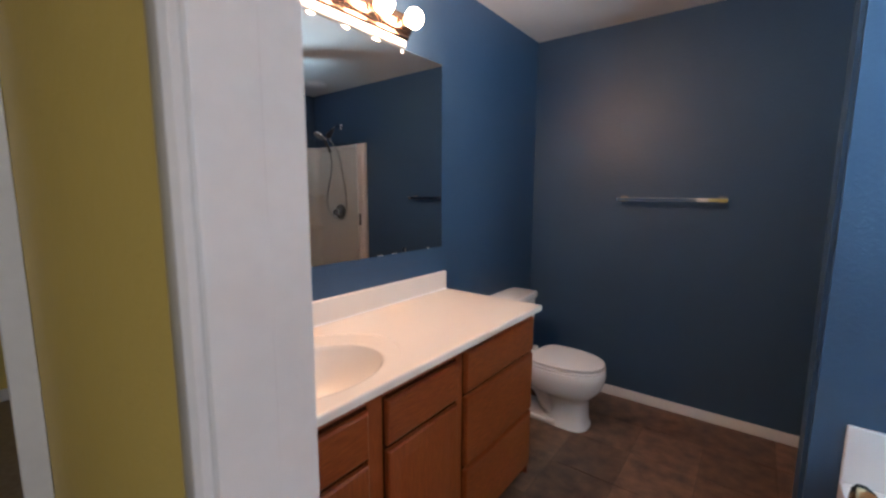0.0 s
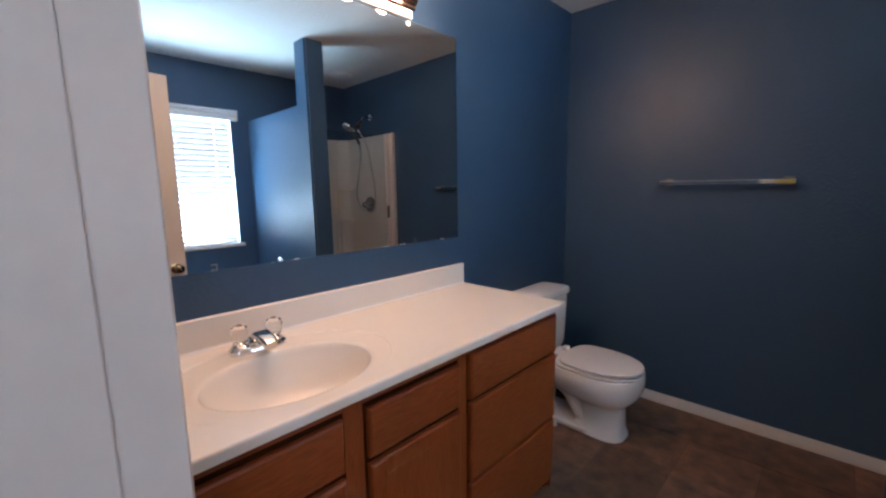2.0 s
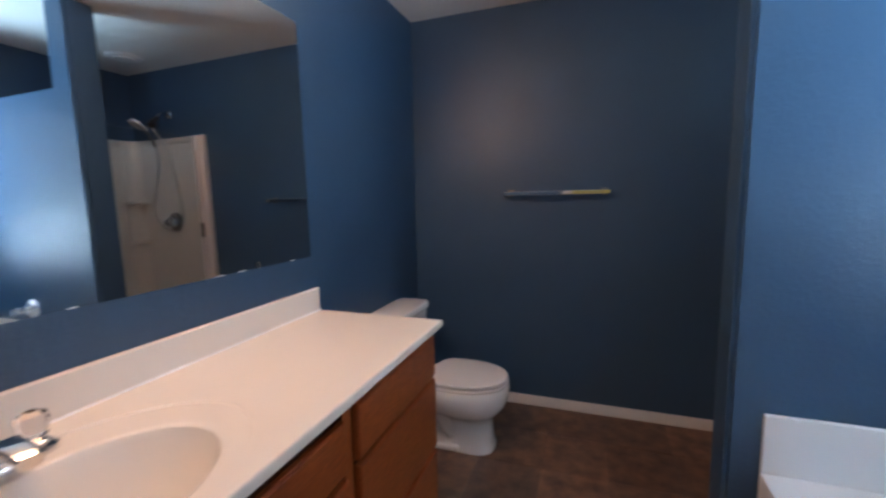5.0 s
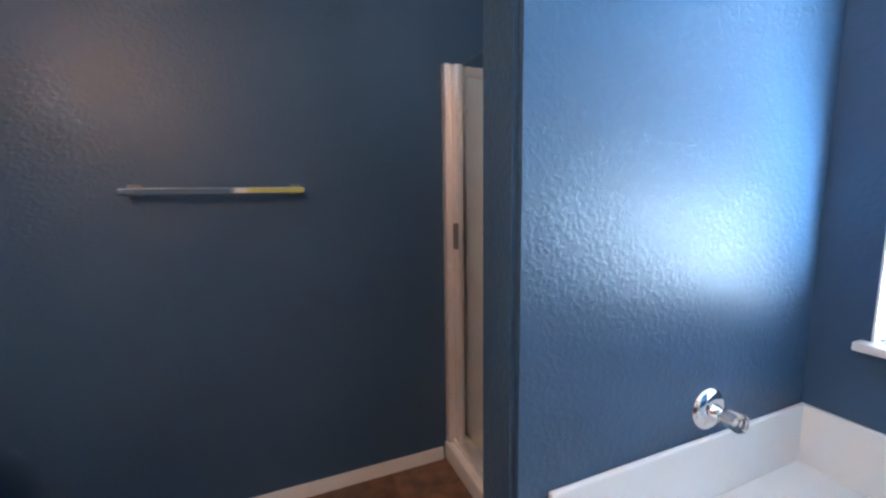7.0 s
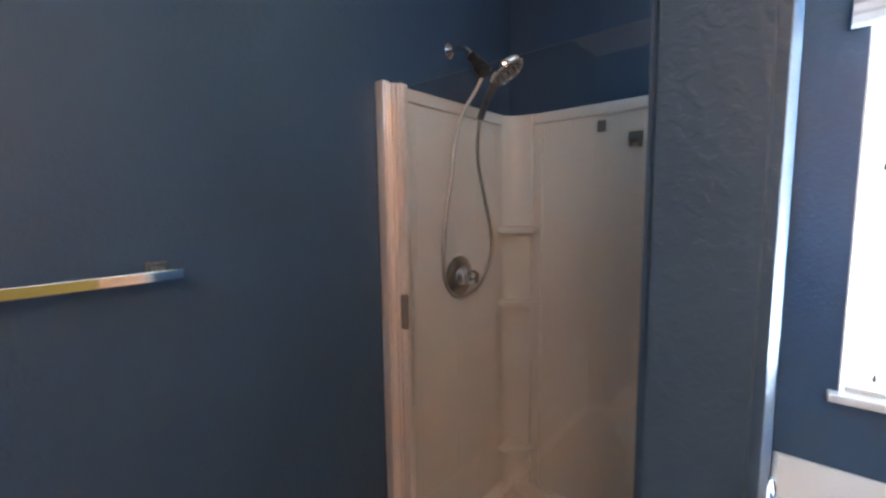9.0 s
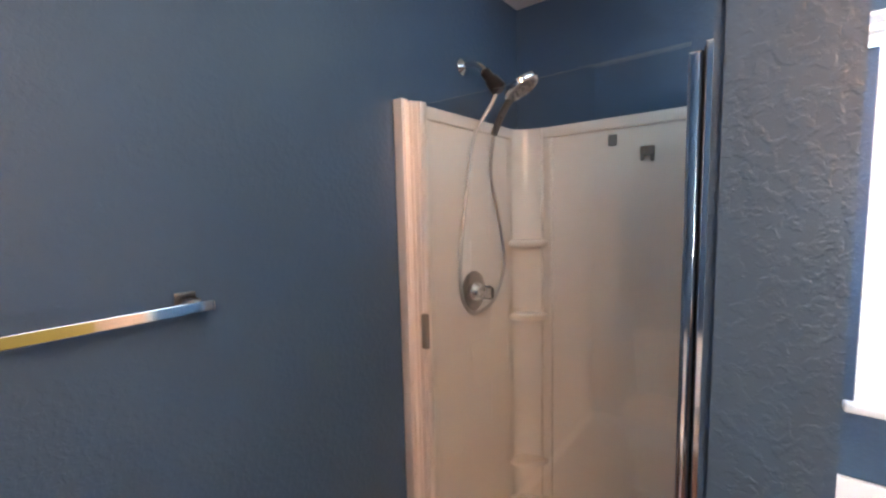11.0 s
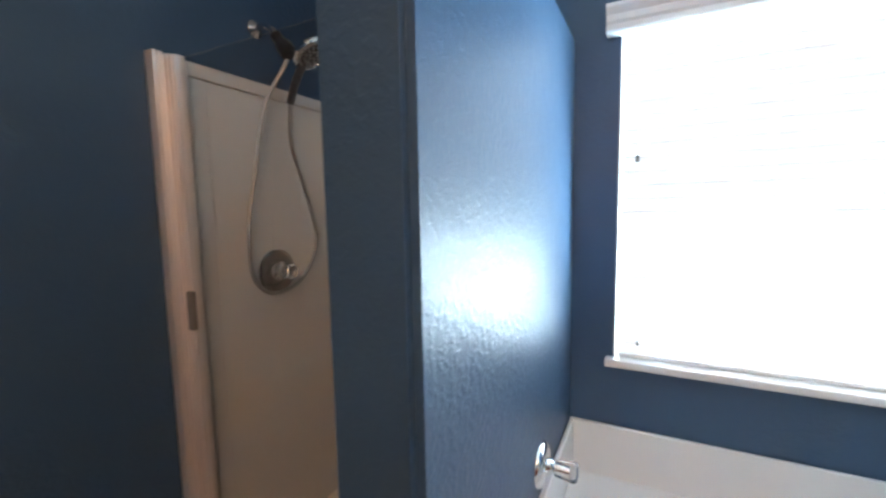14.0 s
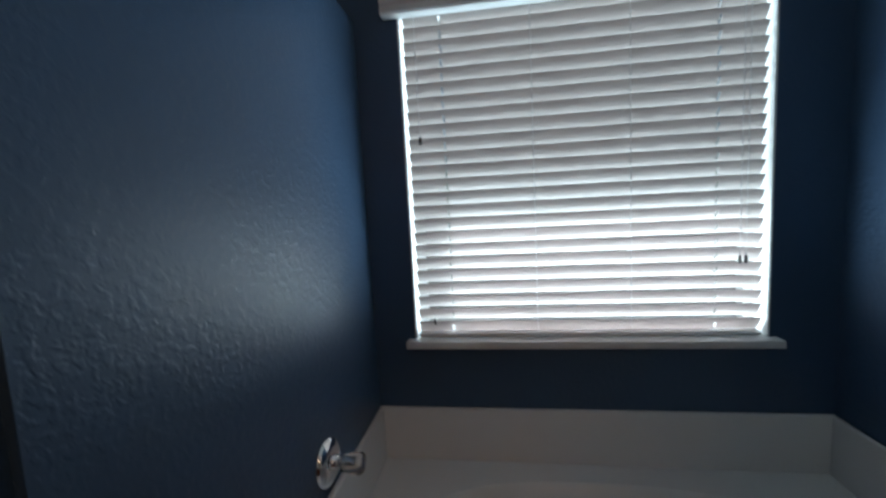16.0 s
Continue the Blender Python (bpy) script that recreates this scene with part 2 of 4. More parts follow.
def tube(bm, points, radius, n=10):
    """A round tube along a smooth line through the points."""
    pts = [Vector(p) for p in points]
    line = []
    for i in range(len(pts) - 1):
        p0, p1, p2, p3 = pts[max(i - 1, 0)], pts[i], pts[i + 1], pts[min(i + 2, len(pts) - 1)]
        for k in range(8):
            t = k / 8
            line.append(0.5 * (2 * p1 + (p2 - p0) * t + (2 * p0 - 5 * p1 + 4 * p2 - p3) * t * t + (3 * p1 - p0 - 3 * p2 + p3) * t ** 3))
    line.append(pts[-1])
    rings, side = [], None
    for i, p in enumerate(line):
        ahead = (line[min(i + 1, len(line) - 1)] - line[max(i - 1, 0)]).normalized()
        side = ahead.orthogonal().normalized() if side is None else (side - ahead * side.dot(ahead)).normalized()
        rings.append(ring(p, side, ahead.cross(side), radius, radius, n))
    return loft(bm, rings)


def to_mesh(name, bm, mat):
    for f in bm.faces:
        f.smooth = True
    area = {f: f.calc_area() for f in bm.faces}
    for e in bm.edges:
        if len(e.link_faces) == 2:
            # broad flat faces stay flat beside the narrow strips of a bevel
            turn, (small, large) = e.calc_face_angle(0), sorted(area[f] for f in e.link_faces)
            e.smooth = not (turn > 0.65 or turn > 0.2 and large > 12 * small)
    me = bpy.data.meshes.new(name)
    bm.to_mesh(me)
    bm.free()
    me.materials.append(mat)
    return me


def part(name, bm, mat, parent, label=""):
    ob = new(name, to_mesh(name, bm, mat))
    ob.parent, ob.matrix_parent_inverse = parent, Matrix.Translation(-ORIGIN.get(parent.name, Vector()))
    return tagged(ob, label)


ORIGIN = {}


def thing(name, base, label, category, group="", kind=""):
    ob = new(name)
    ob.location = base
    ob.empty_display_size = 0.05
    ORIGIN[ob.name] = Vector(base)
    return tagged(ob, label, category, group, kind)


def whole(name, bm, mat, label, category, group="", kind=""):
    return tagged(new(name, to_mesh(name, bm, mat)), label, category, group, kind)


def structure(name, bm, mat, label, category):
    return whole(name, bm, mat, label, category, kind="structure")


# ---- structure: bathroom ----
# x runs from the vanity wall to the window wall, y from the door wall to the towel-bar wall
W, D, H = 2.595, 2.50, 2.39
DOOR0, DOOR1, DOOR_TOP = 0.863, 1.475, 1.985
PART0, PART1, PART_X = 1.470, 1.620, 1.506      # partition between tub and shower
WIN0, WIN1, SILL, WIN_TOP = 0.193, 1.326, 0.866, 1.99

floor = structure("floor", boxed((-0.02, W + 0.02, -0.12, D + 0.02, -0.12, -0.003)), GROUT,
                  "brown mottled tile floor with dark joints", "floor")
structure("wall_west", boxed((-0.12, 0, -0.06, D + 0.12, -0.1, H + 0.02)), BLUE, "blue painted textured wall behind the vanity", "wall")
structure("wall_north", boxed((0, W, D, D + 0.12, -0.1, H + 0.02)), BLUE, "blue painted textured wall with a towel bar", "wall")
bm = boxed((W, W + 0.16, -0.06, WIN0, -0.1, H + 0.02), (W, W + 0.16, WIN1, D + 0.12, -0.1, H + 0.02),
           (W, W + 0.16, WIN0, WIN1, -0.1, SILL - 0.03), (W, W + 0.16, WIN0, WIN1, WIN_TOP, H + 0.02))
structure("wall_east", bm, BLUE, "blue painted outer wall with a window opening", "wall")
bm = boxed((0, DOOR0 - 0.02, -0.065, 0, -0.1, H + 0.02), (DOOR1 + 0.02, W, -0.065, 0, -0.1, H + 0.02),
           (DOOR0 - 0.02, DOOR1 + 0.02, -0.065, 0, DOOR_TOP + 0.02, H + 0.02))
structure("wall_south", bm, BLUE, "blue painted wall with the doorway", "wall")
# partition: a full-height post at its end and a lower wall behind it, with rounded plaster corners
bm = bmesh.new()
prism(bm, [(PART_X, -0.05), (W - 0.001, -0.05), (W - 0.001, 1.945), (1.670, 1.945), (1.670, H + 0.01), (PART_X, H + 0.01)], "y", PART0, PART1)
bmesh.ops.bevel(bm, geom=[e for e in bm.edges if all(v.co.x < W - 0.01 for v in e.verts) and all(v.co.z > -0.04 for v in e.verts) or
                          abs(e.verts[0].co.x - PART_X) < 1e-4 and abs(e.verts[1].co.x - PART_X) < 1e-4],
                offset=0.014, segments=4, affect="EDGES")
structure("wall_partition", bm, BLUE, "blue textured half wall ending in a full-height post", "wall")
structure("ceiling", boxed((-0.02, W + 0.02, -0.06, D + 0.02, H, H + 0.1)), CEILING, "white textured ceiling", "ceiling")


def board(u0, u1, thick, tall):
    """Baseboard section: u is depth from the wall."""
    return [(0, 0), (thick, 0), (thick, tall * 0.55), (thick * 0.72, tall * 0.66), (thick * 0.72, tall * 0.8), (thick * 0.35, tall), (0, tall)]


bm = bmesh.new()
prism(bm, [(D - u - 0.001, v) for u, v in board(0, 1, 0.013, 0.060)], "x", 0.0, 1.762)
structure("baseboard_north", bm, TRIM, "white moulded baseboard along the towel-bar wall", "baseboard")
bm = bmesh.new()
prism(bm, [(u + 0.001, v) for u, v in board(0, 1, 0.013, 0.060)], "y", 1.425, D - 0.017)
structure("baseboard_west", bm, TRIM, "white moulded baseboard behind the toilet", "baseboard")

# doorway: jambs, stops and casings
jamb = thing("door_frame", (DOOR0, 0, 0), "white painted door frame with moulded casing", "door frame", kind="structure")
part("jamb", boxed((DOOR0 - 0.02, DOOR0, -0.132, 0.002, 0, DOOR_TOP + 0.02), bevel=0.0015), TRIM, jamb)
part("jamb", boxed((DOOR1, DOOR1 + 0.02, -0.132, 0.002, 0, DOOR_TOP + 0.02), bevel=0.0015), TRIM, jamb)
part("head", boxed((DOOR0, DOOR1, -0.132, 0.002, DOOR_TOP, DOOR_TOP + 0.02), bevel=0.0015), TRIM, jamb)
part("stop", boxed((DOOR0, DOOR0 + 0.005, -0.131, -0.056, 0, DOOR_TOP), bevel=0.002), TRIM, jamb)
for side, y0, y1 in (("outer", -0.148, -0.130), ("inner", 0.001, 0.010)):
    far, near = (y0, y1) if side == "outer" else (y1, y0)
    shape = [(0.0, near), (0.0, far + (near - far) * 0.35), (0.008, far), (0.030, far), (0.036, far + (near - far) * 0.2),
             (0.050, far + (near - far) * 0.25), (0.058, far + (near - far) * 0.6), (0.058, near)]
    for mirrored, x in ((-1, DOOR0 - (0.006 if side == "outer" else 0.024)), (1, DOOR1 + 0.006)):
        bm = bmesh.new()
        prism(bm, [(x + mirrored * u, v) for u, v in shape], "z", 0, DOOR_TOP + 0.064)
        part("casing", bm, TRIM, jamb)
    bm = bmesh.new()
    prism(bm, [(v, DOOR_TOP + 0.006 + u) for u, v in shape], "x", DOOR0 - 0.006, DOOR1 + 0.006)
    part("casing", bm, TRIM, jamb)

# ---- structure: the yellow bedroom outside the door ----
bm = boxed((-0.20, DOOR0 - 0.02, -0.13, -0.066, -0.1, 2.45), (DOOR1 + 0.02, 3.0, -0.13, -0.066, -0.1, 2.45),
           (DOOR0 - 0.02, DOOR1 + 0.02, -0.13, -0.066, DOOR_TOP + 0.02, 2.45))
structure("bedroom_wall_north", bm, YELLOW, "yellow painted bedroom wall round the bathroom door", "wall")
structure("bedroom_wall_return", boxed((-0.20, -0.122, -0.065, 1.0, -0.1, 2.45)), YELLOW, "yellow painted return wall beside the bathroom", "wall")
structure("bedroom_wall_recess", boxed((-2.47, -0.122, 1.0, 1.1, -0.1, 2.45)), YELLOW, "yellow painted wall at the end of the recess", "wall")
structure("bedroom_wall_west", boxed((-2.57, -2.47, -3.0, 1.1, -0.1, 2.45)), YELLOW, "yellow painted bedroom side wall", "wall")
# unseen wall; its opening is made up to hold the fill lamp
structure("bedroom_wall_east", boxed((2.9, 3.0, -3.0, -1.95, -0.1, 2.45), (2.9, 3.0, -0.65, -0.13, -0.1, 2.45), (2.9, 3.0, -1.95, -0.65, -0.1, 0.85), (2.9, 3.0, -1.95, -0.65, 2.05, 2.45)), YELLOW, "unseen yellow painted bedroom wall with an opening added for the fill lamp", "wall")
structure("bedroom_wall_south", boxed((-2.57, 3.0, -3.1, -3.0, -0.1, 2.45)), YELLOW, "yellow painted bedroom end wall", "wall")
structure("bedroom_floor", boxed((-2.57, 3.0, -3.1, -0.12, -0.1, -0.002), (-2.57, -0.2, -0.12, 1.1, -0.1, -0.002)), CARPET, "beige carpet in the bedroom", "floor")
structure("bedroom_ceiling", boxed((-2.57, 3.0, -3.1, -0.066, 2.40, 2.48), (-2.57, -0.122, -0.066, 1.1, 2.40, 2.48)), CEILING, "white bedroom ceiling", "ceiling")
structure("trim_bedroom", boxed((-0.222, -0.200, -0.190, -0.1305, 0, 2.06), bevel=0.004), TRIM, "white casing board at the bedroom corner", "trim")
structure("baseboard_bedroom", boxed((-2.469, -2.455, -3.0, 1.0, 0, 0.08), bevel=0.004), TRIM, "white baseboard in the bedroom", "baseboard")
structure("ground", boxed((-600, 600, -600, 600, -0.5, -0.3)), LAWN, "flat ground outside the house", "ground")

# ---- window and blind ----
win = thing("window_1", (W + 0.12, 0.76, SILL), "white framed window behind a closed blind", "window", kind="structure")
part("window_frame", boxed((W + 0.085, W + 0.13, WIN0, WIN0 + 0.035, SILL, WIN_TOP), (W + 0.085, W + 0.13, WIN1 - 0.035, WIN1, SILL, WIN_TOP),
                           (W + 0.085, W + 0.13, WIN0 + 0.035, WIN1 - 0.035, SILL, SILL + 0.035),
                           (W + 0.085, W + 0.13, WIN0 + 0.035, WIN1 - 0.035, WIN_TOP - 0.035, WIN_TOP), bevel=0.003), TRIM, win)
pane = part("pane", boxed((W + 0.102, W + 0.106, WIN0 + 0.035, WIN1 - 0.035, SILL + 0.035, WIN_TOP - 0.035)), PANE, win)
pane.visible_shadow = False
part("window_reveal", boxed((W + 0.001, W + 0.085, WIN0, WIN0 + 0.006, SILL, WIN_TOP), (W + 0.001, W + 0.085, WIN1 - 0.006, WIN1, SILL, WIN_TOP),
                            (W + 0.001, W + 0.085, WIN0 + 0.006, WIN1 - 0.006, WIN_TOP - 0.006, WIN_TOP)), TRIM, win)
part("window_sill", boxed((W - 0.042, W + 0.085, WIN0 - 0.025, WIN1 + 0.025, SILL - 0.026, SILL), bevel=0.005), TRIM, win, "white painted window sill")

blind = thing("window_blind", (W, 0.76, SILL), "white slatted blind, lowered and tilted almost shut", "blind")
vy0, vy1 = WIN0 - 0.035, WIN1 + 0.042
bm = bmesh.new()
prism(bm, [(W - 0.004, 1.935), (W - 0.044, 1.935), (W - 0.050, 1.942), (W - 0.050, 1.956), (W - 0.043, 1.960), (W - 0.053, 1.968), (W - 0.053, 1.984),
           (W - 0.046, 1.989), (W - 0.058, 1.998), (W - 0.065, 2.007), (W - 0.065, 2.018), (W - 0.004, 2.018)], "y", vy0, vy1)
part("valance", bm, BLIND, blind, "moulded white blind valance")
part("headrail", boxed((W + 0.006, W + 0.050, WIN0 + 0.012, WIN1 - 0.012, 1.945, 1.988), bevel=0.002), BLIND, blind)
TILT, PITCH, DEEP = radians(-58), 0.0449, 0.050
top_z, count = 1.935, 24
c, s = math.cos(TILT), math.sin(TILT)
slat_mesh = None
for i in range(count):
    z = top_z - PITCH * i
    if slat_mesh is None:
        bm = bmesh.new()
        lo, hi = [], []
        for k in range(7):
            u = (k / 6 - 0.5) * DEEP
            crown = 0.0022 * (1 - (2 * k / 6 - 1) ** 2)
            # the room edge is up, the outer edge down; crowned towards the room
            x, zz = u * c, u * s
            lo.append((x + crown * s, zz - crown * c))
            hi.append((x + (crown - 0.0026) * s, zz - (crown - 0.0026) * c))
        ends = [WIN0 + 0.016, 0.336, 0.343, 1.187, 1.194, WIN1 - 0.014]
        for n, (y0, y1) in enumerate(zip(ends, ends[1:])):
            # narrow slots for the cords leave only the slat's two edges
            for k0, k1 in (((0, 7),) if n % 2 == 0 else ((0, 3), (5, 7))):
                prism(bm, lo[k0:k1] + hi[k0:k1][::-1], "y", y0 - 0.76, y1 - 0.76)
        slat_mesh = to_mesh("slat", bm, SLAT)
    ob = new("slat", slat_mesh)
    ob.parent = blind
    ob.matrix_parent_inverse = Matrix.Translation(-ORIGIN["window_blind"])
    ob.location = (W + 0.028, 0.76, z)
    ob.rotation_euler = (random.uniform(-0.002, 0.002), random.uniform(-0.03, 0.03), 0)
part("bottom_rail", boxed((W + 0.008, W + 0.054, WIN0 + 0.016, WIN1 - 0.014, 0.8685, 0.8815), bevel=0.003), BLIND, blind)
for y in (0.60, 0.90):
    bm = bmesh.new()
    for x in (W + 0.010, W + 0.046):
        tube(bm, [(x, y, 1.95), (x, y, 1.4), (x, y, 0.878)], 0.0012, 6)
    part("ladder_cord", bm, CORD, blind)
for y in (0.3395, 1.1905):
    part("lift_cord", tube(bmesh.new(), [(W + 0.030, y, 1.95), (W + 0.030, y, 1.4), (W + 0.030, y, 0.878)], 0.0009, 6), CORD, blind)
part("cord_tassel", turned(bmesh.new(), (W - 0.006, 1.268, 1.556), (0, 0, -1), [(0, 0.002), (0.004, 0.005), (0.022, 0.007), (0.026, 0.003)], 10), TAG, blind)
for y in (0.270, 0.287):
    part("cord_tassel", turned(bmesh.new(), (W - 0.006, y, 1.128), (0, 0, -1), [(0, 0.002), (0.004, 0.004), (0.022, 0.006), (0.026, 0.003)], 10), TAG, blind)
part("cord_tassel", turned(bmesh.new(), (W - 0.004, 1.251, 0.940), (0, 0, -1), [(0, 0.002), (0.004, 0.003), (0.020, 0.004), (0.024, 0.002)], 10), TAG, blind)
for y, z0 in ((1.268, 1.556), (0.270, 1.128), (0.287, 1.128)):
    part("pull_cord", tube(bmesh.new(), [(W - 0.006, y, 1.94), (W - 0.007, y, 1.7), (W - 0.006, y, z0)], 0.001, 6), CORD, blind)

# ---- bathroom door, standing open ----
door = thing("door_1", (DOOR1 - 0.018, 0.02, 0.01), "cream six-panel door standing open with a brass knob", "door", kind="structure")
dx0, dx1, dy0, dy1, dz0, dz1 = DOOR1 - 0.038, DOOR1 - 0.003, -0.004, 0.617, 0.012, DOOR_TOP - 0.004
panels = []
for y0, y1 in ((dy0 + 0.095, dy0 + 0.270), (dy0 + 0.350, dy1 - 0.095)):
    panels += [(y0, y1, 0.24, 0.80), (y0, y1, 0.98, 1.54), (y0, y1, 1.66, 1.86)]
bm = boxed((dx0 + 0.006, dx1 - 0.006, dy0, dy1, dz0, dz1))
ys, zs = sorted({dy0, dy1, *[v for p in panels for v in p[:2]]}), sorted({dz0, dz1, *[v for p in panels for v in p[2:]]})
for x0, x1 in ((dx0, dx0 + 0.0058), (dx1 - 0.0058, dx1)):
    for k in (0, 2, 4):
        box(bm, x0, x1, ys[k], ys[k + 1], dz0, dz1, bevel=0.0012, segments=1)
    for a, b in ((ys[1], ys[2]), (ys[3], ys[4])):
        for k in (0, 2, 4, 6):
            box(bm, x0, x1, a + 0.0003, b - 0.0003, zs[k], zs[k + 1], bevel=0.0012, segments=1)
part("leaf", bm, CREAM, door)
for p in panels:
    for x0, x1 in ((dx0 + 0.002, dx0 + 0.010), (dx1 - 0.010, dx1 - 0.002)):
        part("raised_panel", boxed((x0, x1, p[0] + 0.022, p[1] - 0.022, p[2] + 0.022, p[3] - 0.022), bevel=0.006), CREAM, door)
for x, way in ((dx0, -1), (dx1, 1)):
    knob = part("knob", turned(bmesh.new(), (x, dy1 - 0.058, 0.865), (way, 0, 0), [(0, 0.031), (0.005, 0.031), (0.009, 0.022), (0.012, 0.011), (0.026, 0.011),
                               (0.034, 0.020), (0.044, 0.026), (0.054, 0.025), (0.060, 0.017), (0.062, 0.004)]), BRASS, door, "aged brass door knob")
for z in (0.2, 1.0, 1.78):
    part("hinge", boxed((DOOR1 - 0.004, DOOR1 + 0.001, -0.022, -0.004, z, z + 0.09), bevel=0.001), BRASS, door)
door.rotation_euler = (0, 0, radians(-10))

# ---- vanity ----
CY0, CY1, CF, CT = 0.004, 1.402, 0.522, 0.819
van = thing("vanity_cabinet", (0.27, 0.7, 0), "stained oak vanity cabinet with drawers and doors", "cabinet")
# backing and carcass carry painted shade that shows in the gaps between fronts
part("face_backing", boxed((CF - 0.018, CF, CY0, CY1, 0.06, CT)), OAK_SHADE, van)
part("side_panel", boxed((0.002, CF - 0.018, CY0, CY0 + 0.018, 0.0, CT)), OAK_SHADE, van)
part("side_panel", boxed((0.002, CF - 0.018, CY1 - 0.018, CY1, 0.0, CT)), OAK_SHADE, van)
part("bottom_panel", boxed((0.002, CF - 0.018, CY0 + 0.018, CY1 - 0.018, 0.06, 0.076)), OAK_SHADE, van)
part("toe_kick", boxed((CF - 0.075, CF - 0.060, CY0 + 0.018, CY1 - 0.018, 0.0, 0.06)), OAK_SHADE, van)
for y0, y1, z0, z1 in ((CY0, 0.030, 0.062, CT), (0.392, 0.446, 0.062, CT), (0.802, 0.840, 0.062, CT), (1.395, CY1, 0.062, CT)):
    part("face_stile", boxed((CF, CF + 0.004, y0, y1, z0, z1)), OAK_V, van)
# rails coloured as the shadow line under the drawer fronts
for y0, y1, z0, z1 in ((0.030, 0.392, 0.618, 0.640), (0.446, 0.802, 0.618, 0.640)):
    part("face_rail", boxed((CF, CF + 0.0035, y0, y1, z0, z1)), OAK_SHADE, van)
part("top_rail", boxed((CF, CF + 0.0038, CY0 + 0.03, CY1 - 0.008, 0.784, CT)), OAK_H, van)
part("end_panel", boxed((0.002, CF + 0.004, CY1, CY1 + 0.006, 0.0, CT), bevel=0.001), OAK_V, van)


def slab(name, y0, y1, z0, z1, mat):
    bm = boxed((CF + 0.004, CF + 0.022, y0, y1, z0, z1))
    front = [e for e in bm.edges if all(v.co.x > CF + 0.02 for v in e.verts)]
    bmesh.ops.bevel(bm, geom=front, offset=0.007, segments=3, affect="EDGES", profile=0.35)
    return part(name, bm, mat, van)


def framed(name, y0, y1, z0, z1):
    face = slab(name, y0, y1, z0, z1, OAK_V)
    bm = bmesh.new()
    r = 0.052
    outer = [(y0 + r, z0 + r), (y1 - r, z0 + r), (y1 - r, z1 - r), (y0 + r, z1 - r)]
    inner = [(y0 + r + 0.03, z0 + r + 0.03), (y1 - r - 0.03, z0 + r + 0.03), (y1 - r - 0.03, z1 - r - 0.03), (y0 + r + 0.03, z1 - r - 0.03)]
    loft(bm, [[Vector((CF + 0.0195, a, b)) for a, b in outer], [Vector((CF + 0.0225, a, b)) for a, b in outer],
              [Vector((CF + 0.0265, a, b)) for a, b in inner]])
    part("raised_panel", bm, OAK_V, face)
    for a, b, e, f in ((y0 + r - 0.004, y1 - r + 0.004, z0 + r - 0.004, z0 + r), (y0 + r - 0.004, y1 - r + 0.004, z1 - r, z1 - r + 0.004),
                       (y0 + r - 0.004, y0 + r, z0 + r, z1 - r), (y1 - r, y1 - r + 0.004, z0 + r, z1 - r)):
        part("bead", boxed((CF + 0.021, CF + 0.0224, a, b, e, f)), OAK_V, face)
    return face


slab("drawer_front", 0.846, 1.390, 0.636, 0.790, OAK_H)
slab("drawer_front", 0.846, 1.390, 0.352, 0.622, OAK_H)
slab("drawer_front", 0.846, 1.390, 0.066, 0.338, OAK_H)
slab("drawer_front", 0.454, 0.796, 0.637, 0.772, OAK_H)
slab("drawer_front", 0.036, 0.384, 0.637, 0.772, OAK_H)
framed("door", 0.454, 0.796, 0.066, 0.619)
framed("door", 0.036, 0.384, 0.066, 0.619)

# countertop in one casting: slab, oval bowl with a shallow moulded ring, and backsplash
top = thing("countertop", (0.28, 0.7, CT), "white cultured marble vanity top with integral oval sink", "countertop")
TX1, TY0, TY1, TZ = 0.566, 0.002, 1.420, 0.845
SX, SY, RX, RY = 0.345, 0.362, 0.161, 0.217


N = 128
rx0, rx1, ry0, ry1 = 0.002, TX1, TY0, TY1


def oval_row(f, z, back=0.0):
    return [Vector((SX - back + RX * f * math.cos(2 * math.pi * k / N), SY + RY * f * math.sin(2 * math.pi * k / N), z)) for k in range(N)]


def edge_row(inset, z):
    """Points where rays from the bowl's middle meet the slab's outline, with its corners among them."""
    x0, x1, y0, y1 = rx0 + inset * 0.5, rx1 - inset, ry0 + inset * 0.5, ry1 - inset
    row = []
    for k in range(N):
        c, s = math.cos(2 * math.pi * k / N) * RX, math.sin(2 * math.pi * k / N) * RY
        f = min((x1 - SX) / c if c > 1e-9 else (x0 - SX) / c if c < -1e-9 else 1e9, (y1 - SY) / s if s > 1e-9 else (y0 - SY) / s if s < -1e-9 else 1e9)
        row.append(Vector((SX + c * f, SY + s * f, z)))
    for cx, cy in ((x0, y0), (x1, y0), (x1, y1), (x0, y1)):
        a = math.atan2((cy - SY) / RY, (cx - SX) / RX) % (2 * math.pi)
        row[round(a / (2 * math.pi) * N) % N] = Vector((cx, cy, z))
    return row


rows = [oval_row(f, TZ - 0.004 - 0.128 * (1 - f ** 2.7) ** 0.85) for f in (0.05, 0.12, 0.20, 0.28, 0.36, 0.44, 0.52, 0.60, 0.68, 0.75, 0.81, 0.87, 0.915, 0.95, 0.975)]
rows += [oval_row(1.0, TZ - 0.0042), oval_row(1.02, TZ - 0.0018), oval_row(1.045, TZ - 0.0004), oval_row(1.075, TZ), oval_row(1.12, TZ)]
